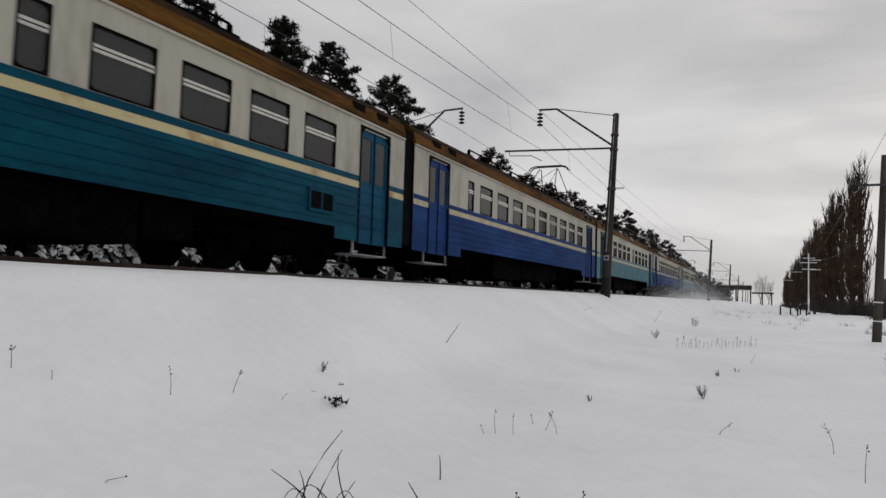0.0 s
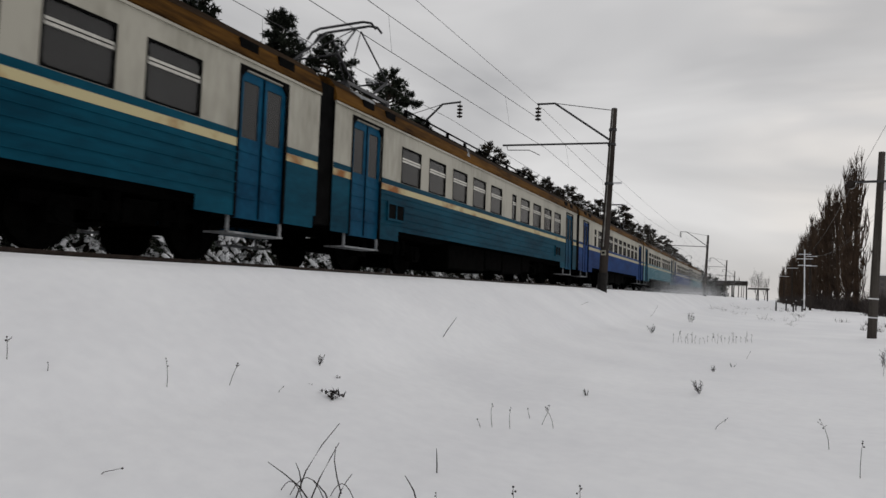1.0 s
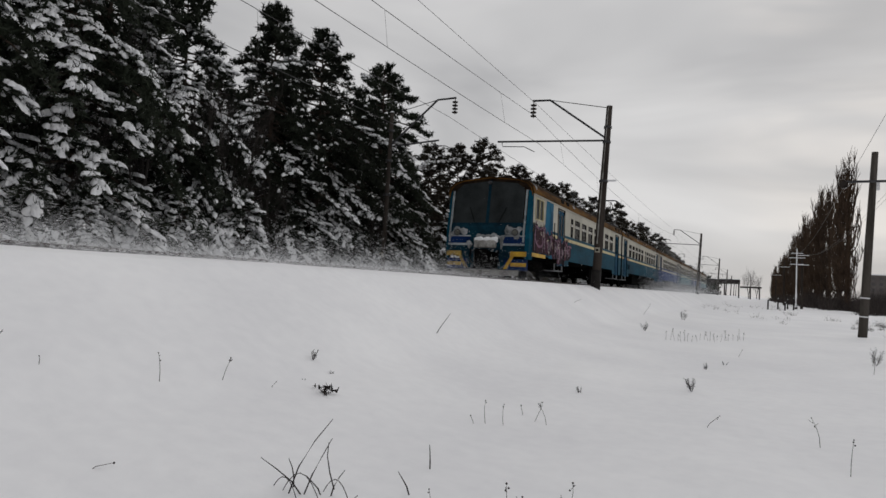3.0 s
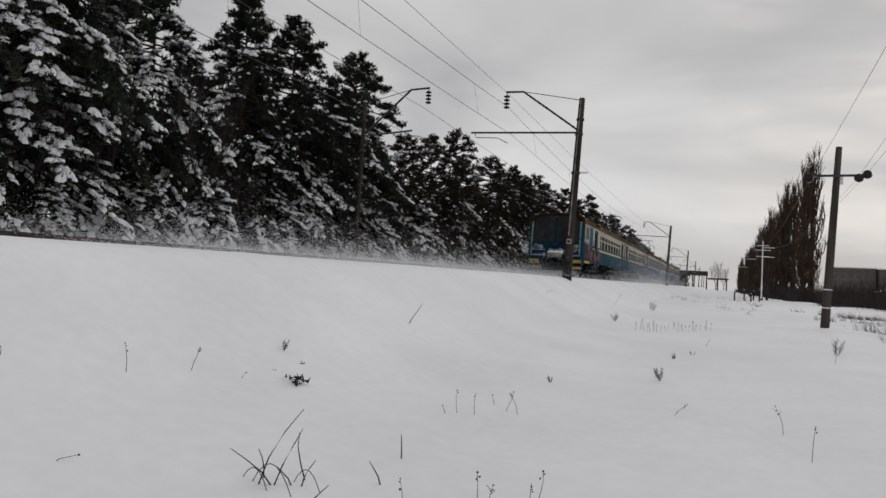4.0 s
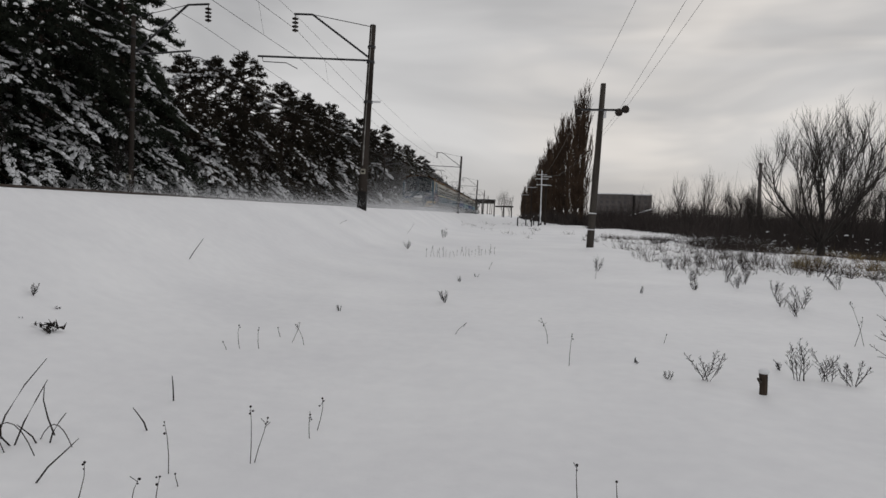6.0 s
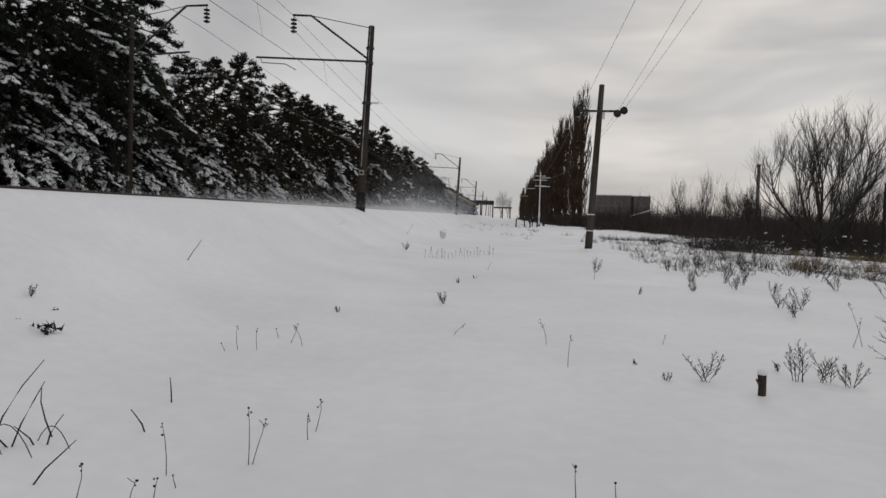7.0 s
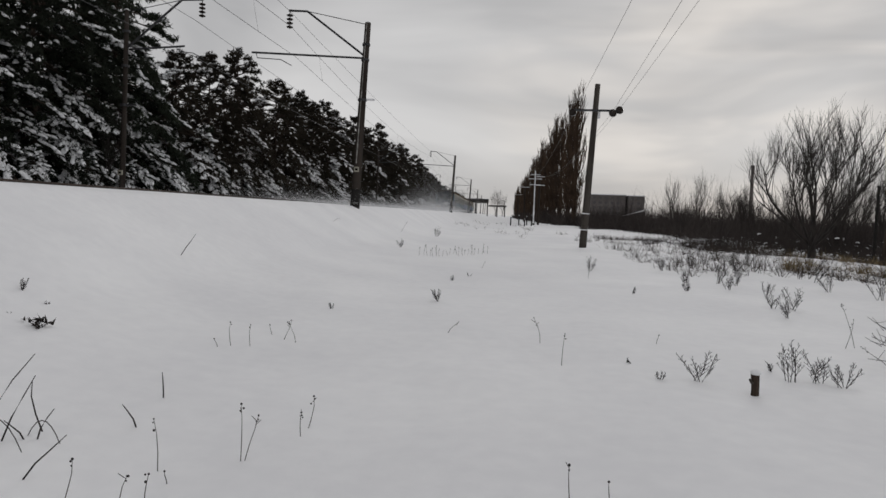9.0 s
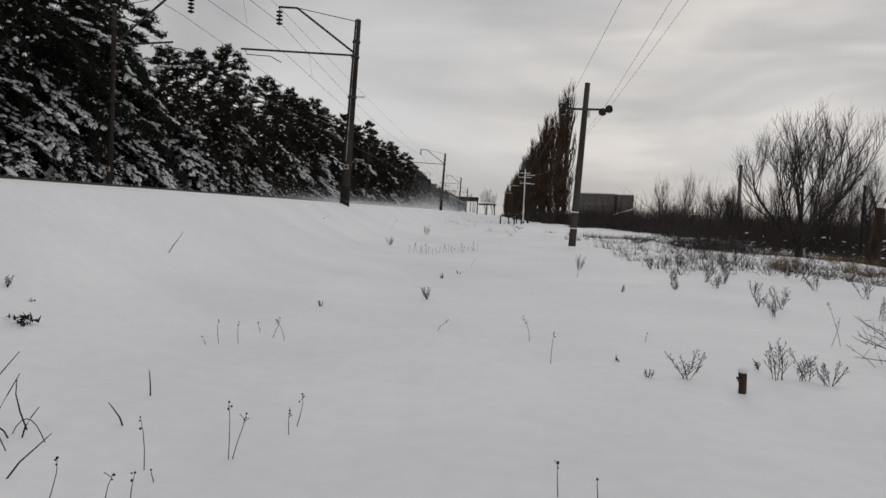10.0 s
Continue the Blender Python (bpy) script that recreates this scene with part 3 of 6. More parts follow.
    for y in np.arange(3.4 + 3.2 * cab, CAR_LEN - 2.6, 1.48):
        for s in (-1, 1):
            part("seat", BENCH, None, car).location = (s * 1.06, float(y), 0)
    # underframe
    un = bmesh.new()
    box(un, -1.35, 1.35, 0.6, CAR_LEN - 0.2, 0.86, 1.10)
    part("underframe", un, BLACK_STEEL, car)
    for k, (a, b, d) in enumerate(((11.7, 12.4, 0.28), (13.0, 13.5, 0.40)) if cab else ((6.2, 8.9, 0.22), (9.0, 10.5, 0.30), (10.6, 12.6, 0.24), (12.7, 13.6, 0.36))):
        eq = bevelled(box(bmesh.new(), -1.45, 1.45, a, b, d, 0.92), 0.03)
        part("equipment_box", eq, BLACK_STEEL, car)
    sets = bogie(car, 3.35) + bogie(car, CAR_LEN - 3.35)
    cp = bmesh.new()
    tube(cp, ((0, CAR_LEN - 0.3, 0.95), (0, CAR_LEN + 0.3, 0.95)), 0.14, 8)
    part("coupler", cp, BLACK_STEEL, car)
    if pan is not None:
        pantograph(car, pan)
        eqp = bmesh.new()
        for i in range(9):
            yy = (4.2 + i * 1.3) if pan < 10 else (CAR_LEN - 4.2 - i * 1.3)
            for s in (-1, 1):
                tube(eqp, ((s * 1.0, yy, 3.82), (s * 1.0, yy, 4.16)), [0.07, 0.05], 8)
        for s in (-1, 1):
            ya, yb = (4.2, 14.6) if pan < 10 else (CAR_LEN - 14.6, CAR_LEN - 4.2)
            tube(eqp, ((s * 1.0, ya, 4.18), (s * 1.0, yb, 4.18)), 0.025, 6)
            box(eqp, s * 1.1 - 0.15, s * 1.1 + 0.15, ya + 0.2, yb, 3.83, 3.92)
        part("roof_busbar", eqp, BLACK_STEEL, car)
    return car, sets


W_A = [(2.75 + 1.453 * k, 1.0) for k in range(5)] + [(10.57, 0.42)] + [(11.5 + 1.44 * k, 1.0) for k in range(4)]
W_B = [(3.32, 0.42)] + [(4.22 + 1.465 * k, 1.0) for k in range(9)]
W_Z = [(6.05, 0.42)] + [(6.85 + 1.465 * k, 1.0) for k in range(7)]
CARS = [
    train_car(0, TEAL, YELLOW, W_Z, (3.75, 17.48), "graffiti-covered tail carriage with driver cab and snowy front", cab=True),
    train_car(1, TEAL, YELLOW, W_A, (0.68, 17.74), "cream and teal motor carriage with raised pantograph", pan=2.75, vents=(2.15, 16.0)),
    train_car(2, BLUE, CREAM_LINE, W_B, (0.85, 17.74), "cream and royal blue carriage with raised pantograph", pan=17.2),
    train_car(3, PALE_TEAL, CREAM_LINE, W_A, (0.85, 17.74), "cream and pale turquoise carriage of the train"),
    train_car(4, BLUE, CREAM_LINE, W_B, (0.85, 17.74), "cream and blue carriage far along the train"),
    train_car(5, PALE_TEAL, CREAM_LINE, W_A, (0.85, 17.74), "cream and pale turquoise carriage leading the train"),
]

def lumps(bm, spots, rng, flat=0.6):
    """Crusty snow: squashed, jittered lumps at (x, y, z, r)."""
    for x, y, z, r in spots:
        res = bmesh.ops.create_icosphere(bm, subdivisions=2, radius=r)
        for v in res["verts"]:
            v.co *= 0.8 + 0.4 * rng.random()
            v.co.z *= flat + 0.3
            v.co.y *= flat
            v.co += Vector((x, y, z))


def build_cab(car):
    """The driver's end of the tail carriage: sloped front, windscreens, lamps, coupler, plough."""
    rng = random.Random(5)
    prof = [(0.72, -0.24), (1.25, -0.28), (1.92, -0.24), (2.02, -0.20), (3.40, 0.03), (4.15, 0.085)]
    yof = lambda z: float(np.interp(z, [p[0] for p in prof], [p[1] for p in prof]))

    def band(z0, z1, x0, x1, lift=0.0, thick=0.03):
        bm = bmesh.new()
        zs = [z0] + [p[0] for p in prof if z0 < p[0] < z1] + [z1]
        rows = []
        for z in zs:
            y = yof(z) - lift
            rows.append([bm.verts.new(c) for c in ((x0, y, z), (x1, y, z), (x1, y + thick, z), (x0, y + thick, z))])
        for a, b in zip(rows, rows[1:]):
            for i in range(4):
                bm.faces.new((a[i], a[(i + 1) % 4], b[(i + 1) % 4], b[i]))
        bm.faces.new(rows[0][::-1])
        bm.faces.new(rows[-1])
        return bm

    def sheet(pts, lift, thick=0.02):
        bm = bmesh.new()
        a = [bm.verts.new((x, yof(z) - lift, z)) for x, z in pts]
        b = [bm.verts.new((x, yof(z) - lift + thick, z)) for x, z in pts]
        bm.faces.new(a)
        bm.faces.new(b[::-1])
        for i in range(len(pts)):
            j = (i + 1) % len(pts)
            bm.faces.new((a[i], b[i], b[j], a[j]))
        return bm

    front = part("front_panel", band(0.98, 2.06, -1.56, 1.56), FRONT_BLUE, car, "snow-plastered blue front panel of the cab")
    for s in (-1, 1):
        corner = bmesh.new()
        zs = [p[0] for p in prof if p[0] < 3.2] + [3.36]
        rows = [[corner.verts.new(c) for c in ((s * 1.56, yof(z), z), (s * 1.69, yof(z) + 0.09, z), (s * HALF_W, max(0.13, yof(z) + 0.20), z), (s * (HALF_W - 0.05), max(0.14, yof(z) + 0.21), z))] for z in zs]
        for a, b in zip(rows, rows[1:]):
            for i in range(3):
                corner.faces.new((a[i], a[i + 1], b[i + 1], b[i]))
        part("corner_panel", corner, TEAL, car)
        part("corner_stripe", band(1.35, 3.38, s * 1.50 - 0.036, s * 1.50 + 0.036, 0.012), CAB_STRIPE, car, "pale stripe framing the windscreen")
        pane = sheet([(s * x, z) for x, z in ((0.06, 2.10), (1.43, 2.10), (1.43, 3.24), (1.36, 3.46), (1.10, 3.64), (0.06, 3.75))], 0.008)
        wind = part("windscreen", pane, DARK_GLASS, car, "dark dirty cab windscreen with wiped arcs")
        part("sun_blind", band(3.30, 3.40, min(s * 0.12, s * 1.38), max(s * 0.12, s * 1.38), 0.012, 0.004), RUBBER, wind)
        wiper = bmesh.new()
        tube(wiper, ((s * 0.5, yof(2.12) - 0.05, 2.12), (s * 0.75, yof(2.7) - 0.03, 2.7)), 0.012, 5)
        part("wiper", wiper, RUBBER, wind)
        lamp = bmesh.new()
        disc(lamp, (s * 1.18, yof(1.72) - 0.03, 1.72), (0, 1, 0), 0.13, 0.09, 20)
        lm = part("headlight", lamp, GALV, car, "round headlight crusted with snow")
        part("lens", disc(bmesh.new(), (s * 1.18, yof(1.72) - 0.08, 1.72), (0, 1, 0), 0.095, 0.02, 20), LAMP_GLASS, lm)
        part("white_band", band(1.22, 1.30, min(s * 0.62, s * 1.56), max(s * 0.62, s * 1.56), 0.010), CAB_STRIPE, car)
        part("blue_band", band(1.30, 1.56, min(s * 0.62, s * 1.56), max(s * 0.62, s * 1.56), 0.008), NAVY, car)
        part("white_band", band(1.56, 1.61, min(s * 0.62, s * 1.56), max(s * 0.62, s * 1.56), 0.010), CAB_STRIPE, car)
        low = bmesh.new()
        box(low, min(s * 0.75, s * 1.60), max(s * 0.75, s * 1.60), -0.20, 0.06, 0.30, 0.72)
        skirt = part("buffer_skirt", low, NAVY, car)
        for z0, z1 in ((0.82, 1.0), (0.44, 0.58)):
            part("warning_stripe", box(bmesh.new(), min(s * 1.0, s * 1.62), max(s * 1.0, s * 1.62), -0.27 if z0 > 0.7 else -0.206, -0.2, z0, z1), BRIGHT_YELLOW if s > 0 else GRIMED_YELLOW, car, "yellow warning stripe" if s > 0 else "grimy yellow warning stripe")
        diag = bmesh.new()
        v = [diag.verts.new((s * x, -0.212, z)) for x, z in ((0.72, 0.34), (0.86, 0.34), (1.14, 0.82), (1.0, 0.82))]
        diag.faces.new(v if s < 0 else v[::-1])
        part("warning_stripe", diag, BRIGHT_YELLOW if s > 0 else GRIMED_YELLOW, car)
        part("side_stripe", box(bmesh.new(), s * HALF_W - 0.02, s * HALF_W + 0.02, 0.1, 1.9, 0.86, 1.0), BRIGHT_YELLOW, car, "yellow stripe along the cab side")
        # side window of the cab
        fr = bmesh.new()
        for a, b, c, d in ((0.38, 0.43, 2.28, 3.14), (1.46, 1.51, 2.28, 3.14), (0.43, 1.46, 2.28, 2.33), (0.43, 1.46, 3.09, 3.14), (0.96, 0.99, 2.33, 3.09)):
            box(fr, s * HALF_W - 0.05, s * HALF_W + 0.02, a, b, c, d)
        sw = part("cab_window", fr, CREAM_LINE, car, "cab side window in a yellowed frame")
        part("pane", box(bmesh.new(), s * (HALF_W - 0.035), s * (HALF_W - 0.03), 0.43, 1.46, 2.33, 3.09), DARK_GLASS, sw)
        blue = bmesh.new()
        pts = [(1.62, 1.2), (2.95, 1.2), (2.95, 3.19), (1.92, 3.19)]
        v = [blue.verts.new((s * (HALF_W + 0.009), y, z)) for y, z in pts]
        w = [blue.verts.new((s * (HALF_W - 0.01), y, z)) for y, z in pts]
        blue.faces.new(v if s > 0 else v[::-1])
        for i in range(4):
            blue.faces.new((v[i], w[i], w[(i + 1) % 4], v[(i + 1) % 4]))
        part("painted_panel", blue, PANEL_BLUE, car, "slanted bright blue panel beside the cab door")
        dr = bevelled(box(bmesh.new(), s * HALF_W - 0.01, s * HALF_W + 0.016, 2.42, 2.93, 0.9, 3.05), 0.005)
        cd = part("cab_door", dr, PANEL_BLUE, car)
        part("door_panel", box(bmesh.new(), s * HALF_W + 0.012, s * HALF_W + 0.020, 2.5, 2.8, 2.05, 2.85), DOOR_BLUE, cd)
        rail = bmesh.new()
        tube(rail, ((s * (HALF_W + 0.06), 3.02, 1.1), (s * (HALF_W + 0.06), 3.02, 2.4)), 0.018, 6)
        part("handrail", rail, RUBBER, car)
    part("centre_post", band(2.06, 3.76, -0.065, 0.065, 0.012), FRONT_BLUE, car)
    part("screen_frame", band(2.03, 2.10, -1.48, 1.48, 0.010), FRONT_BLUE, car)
    brow = bmesh.new()
    sec = roof_section()
    full = sec + [(-x, z) for x, z in sec[::-1] if x > 0]
    brow.faces.new([brow.verts.new((x * 0.985, 0.085, z)) for x, z in full])
    part("brow", brow, BROW_PAINT, car)
    arch = [(x * 0.965, 0.05, z - 0.05 - 0.03 * abs(x) / HALF_W) for x, z in full if z > GUTTER - 0.4]
    part("arch_moulding", tube(bmesh.new(), arch, 0.022, 6), RUST_ROOF, car, "ochre moulding arched over the windscreens")
    part("top_lamp", disc(bmesh.new(), (0, 0.03, 3.68), (0, 1, 0), 0.07, 0.16, 18), GALV, car, "round lamp above the windscreens")
    # snow stuck to the front
    sn = bmesh.new()
    step, grid = 0.028, {}
    for i in range(-54, 55):
        for k in range(40):
            x, z = i * step, 1.02 + k * step
            lamp = 0.8 - math.hypot((abs(x) - 1.12) / 0.52, (z - 1.80) / 0.30)
            ledge = 1.0 - math.hypot(x / 0.62, (z - 1.56) / 0.13)
            side = 0.45 - abs(abs(x) - 0.66) / 0.25 - abs(z - 1.3) * 1.6
            m = max(lamp, ledge, side) + 0.75 * noise.noise((x * 3.2, z * 3.6, 4.4)) + 0.2 * noise.noise((x * 11, z * 11, 1.4))
            if m > 0.06:
                grid[i, k] = sn.verts.new((x, yof(z) - 0.012 - 0.09 * min(1.0, m) - 0.02 * noise.noise((x * 14, z * 14, 8.8)), z))
    for (i, k), v in list(grid.items()):
        q = [grid.get(c) for c in ((i, k), (i + 1, k), (i + 1, k + 1), (i, k + 1))]
        if all(q):
            sn.faces.new(q)
    part("snow_crust", sn, DIRTY_SNOW, car, "packed snow plastered over the lamps and front", smooth=True)
    # coupler and hoses
    cp = bmesh.new()
    box(cp, -0.20, 0.20, -0.55, 0.3, 0.72, 1.0)
    bevelled(box(cp, -0.26, 0.24, -0.80, -0.50, 0.64, 1.06), 0.03)
    for k in range(5):
        x0 = -0.6 + 0.28 * k
        tube(cp, ((x0, -0.25, 1.05), (x0 + 0.03, -0.42, 0.8), (x0 + 0.1, -0.38, 0.55)), 0.035, 6)
    ring = [(-0.55 + 0.2 * math.cos(a), -0.46, 0.44 + 0.13 * math.sin(a)) for a in np.linspace(0, 2 * math.pi, 15)]
    tube(cp, ring, 0.028, 6)
    box(cp, -0.50, 0.50, -0.20, 0.1, 0.34, 0.99)
    for s in (-1, 1):
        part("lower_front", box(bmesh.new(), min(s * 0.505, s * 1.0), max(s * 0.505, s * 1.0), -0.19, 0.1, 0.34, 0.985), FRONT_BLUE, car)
    shroud = part("coupler_shroud", bevelled(box(bmesh.new(), -0.44, 0.44, -0.40, -0.24, 1.12, 1.42), 0.03), GRIMED_CREAM, car, "grimy cream box above the coupler")
    ledge = bmesh.new()
    lumps(ledge, [(-0.38 + 0.095 * k, -0.32, 1.44, 0.085 + 0.03 * (k % 3)) for k in range(9)], rng, 0.55)
    part("snow_cap", ledge, SNOW_CAP, shroud, "lumpy snow lying on the box", smooth=True)["kind"] = "stuff"
    part("coupler", cp, BLACK_STEEL, car, "black automatic coupler with dangling hoses")
    cs = bmesh.new()
    lumps(cs, [(rng.uniform(-0.6, 0.6), rng.uniform(-0.55, -0.22), rng.choice((0.99, 1.04, 0.72)) + rng.uniform(-0.02, 0.03), rng.uniform(0.02, 0.05)) for _ in range(14)], rng, 0.5)
    part("snow_crumbs", cs, DIRTY_SNOW, car, "snow crumbs lying on the coupler", smooth=True)["kind"] = "stuff"
    pl = bmesh.new()
    a = [pl.verts.new(c) for c in ((-1.35, -0.22, 0.30), (0, -0.42, 0.30), (1.35, -0.22, 0.30), (1.35, -0.30, 0.08), (0, -0.55, 0.08), (-1.35, -0.30, 0.08))]
    pl.faces.new((a[0], a[1], a[4], a[5]))
    pl.faces.new((a[1], a[2], a[3], a[4]))
    bmesh.ops.solidify(pl, geom=pl.faces[:], thickness=0.04)
    part("snow_plough", pl, GRIMED_CREAM, car, "snow-caked track plough under the cab")
    graffiti(car, rng)


def graffiti(car, rng):
    """Sprayed lettering that cannot be read: dark fields with pale, swinging strokes."""
    wall, door = HALF_W + 0.0165, HALF_W - 0.012
    xof = lambda y: door if 3.72 < y < 4.92 else wall
    top = lambda y: 2.02 - 0.05 * y + 0.14 * max(0.0, 1 - abs(y - 1.0) / 1.6) + 0.10 * math.sin(y * 5.1) + 0.07 * math.sin(y * 11.7 + 1) + 0.05 * math.sin(y * 29.0)
    low = lambda y: (1.02 if y < 2.9 else 0.93 if y < 3.7 or y > 4.95 else 0.74) + 0.03 * math.sin(y * 7.3) + 0.3 * max(0, y - 5.5)
    for mat, k0 in ((PAINT_DARK, 0), (PAINT_BLACK, 1)):
        bm = bmesh.new()
        n = 168
        for i in range(n):
            if (k0 == 1) != (math.sin(i * 0.215) + 0.6 * math.sin(i * 0.085 + 2) > 0.25):
                continue
            ya, yb = 0.12 + i * 6.0 / n, 0.12 + (i + 1) * 6.0 / n
            x = xof((ya + yb) / 2)
            bm.faces.new([bm.verts.new(c) for c in ((x, ya, low(ya)), (x, yb, low(yb)), (x, yb, top(yb)), (x, ya, top(ya)))])
        part("graffiti_field", bm, mat, car, "dark sprayed field of the graffiti")["kind"] = "stuff"
    sheets = {m: bmesh.new() for m in (PAINT_PINK, PAINT_WHITE, CREAM_LINE, PAINT_BLACK)}

    def stroke(mat, pts, width, lift=0.004):
        """One bent stroke, cut where it would leave the field or step from wall to door."""
        run = []
        for y, z in pts:
            if not (0.14 < y < 6.25 and low(y) - 0.02 < z < top(y) + 0.12) or (run and xof(y) != xof(run[-1][0])):
                if len(run) > 2:
                    ribbon(sheets[mat], run, width, xof(run[0][0]) + lift)
                run = []
            if 0.14 < y < 6.25 and low(y) - 0.02 < z < top(y) + 0.12:
                run.append((y, z))
        if len(run) > 2:
            ribbon(sheets[mat], run, width, xof(run[0][0]) + lift)

    arc = lambda cy, cz, ry, rz, a0, a1, n=14: [(cy + ry * math.cos(math.radians(a0 + (a1 - a0) * i / n)), cz + rz * math.sin(math.radians(a0 + (a1 - a0) * i / n))) for i in range(n + 1)]
    line = lambda ya, za, yb, zb, bow=0.0, n=8: [(ya + (yb - ya) * i / n + bow * math.sin(math.pi * i / n), za + (zb - za) * i / n) for i in range(n + 1)]
    # pale outline along the top of the piece
    for k in range(9):
        ya = 0.35 + 0.66 * k
        stroke(PAINT_PINK, line(ya, top(ya) - 0.03, ya + 0.6, top(ya + 0.6) - 0.05 - 0.07 * (k % 2)), 0.035)
    # a wide bowl, then jagged letter-like pairs of stems and hooks
    stroke(PAINT_PINK, arc(1.02, 1.78, 0.66, 0.50, 190, 345, 22), 0.05)
    stroke(PAINT_PINK, line(0.46, 1.98, 0.38, 1.10, -0.06), 0.05)
    for k in range(9):
        y0 = 1.65 + 0.5 * k + rng.uniform(-0.08, 0.08)
        zt, zb = top(y0) - rng.uniform(0.05, 0.25), low(y0) + rng.uniform(0.04, 0.2)
        stroke(PAINT_PINK, line(y0 - rng.uniform(-0.1, 0.15), zb, y0 + rng.uniform(-0.06, 0.12), zt, rng.uniform(-0.12, 0.12)), rng.uniform(0.035, 0.06))
        stroke(PAINT_PINK, line(y0 + 0.24, zb + 0.15, y0 + 0.2 + rng.uniform(-0.2, 0.2), zt - 0.1, rng.uniform(-0.12, 0.12)), 0.04)
        stroke(PAINT_WHITE, line(y0 + 0.03, zb + 0.1, y0 + rng.uniform(-0.1, 0.2), zt - 0.1, 0.05), 0.018, 0.0048)
        a0 = rng.uniform(0, 360)
        stroke(PAINT_PINK, arc(y0 + 0.1, rng.uniform(zb + 0.2, zt - 0.1), rng.uniform(0.1, 0.2), rng.uniform(0.1, 0.24), a0, a0 + rng.uniform(110, 210)), 0.035, 0.0042)
        stroke(PAINT_BLACK, line(y0 + 0.15, zb, y0 + 0.17, zt - 0.2, 0.08), 0.05, 0.0036)
    for k in range(46):
        y, a0, rr = rng.uniform(0.3, 6.0), rng.uniform(0, 360), rng.uniform(0.10, 0.32)
        z = rng.uniform(low(y) + 0.05, top(y))
        mat = (PAINT_PINK, PAINT_WHITE, PAINT_BLACK, PAINT_PINK, CREAM_LINE)[k % 5]
        stroke(mat, arc(y, z, rr, rr * rng.uniform(0.6, 1.4), a0, a0 + rng.uniform(40, 110), 7), rng.uniform(0.014, 0.032), 0.005 + 0.00008 * k)
    for mat, bm in sheets.items():
        part("graffiti_stroke", bm, mat, car, "swinging sprayed stroke of the graffiti")["kind"] = "stuff"


build_cab(CARS[0][0])



# ---- overhead line ----
def hang(bm, a, b, sag, r, n=14):
    pts = []
    for i in range(n + 1):
        u = i / n
        p = Vector(a).lerp(Vector(b), u)
        p.z -= sag * 4 * u * (1 - u)
        pts.append(p)
    tube(bm, pts, r, 4, cap=False)
    return pts


def insulator_string(parent, x, y, z, n=4):
    bm = bmesh.new()
    tube(bm, ((x, y, z), (x, y, z - 0.17 * n - 0.1)), 0.02, 5)
    for k in range(n):
        zz = z - 0.12 - 0.17 * k
        tube(bm, ((x, y, zz), (x, y, zz - 0.05), (x, y, zz - 0.09)), [0.05, 0.15, 0.13], 12)
    part("insulator", bm, PORCELAIN, parent, "string of brown disc insulators")


MAST_YS = [29.83 + 66.5 * k for k in range(-1, 7)]


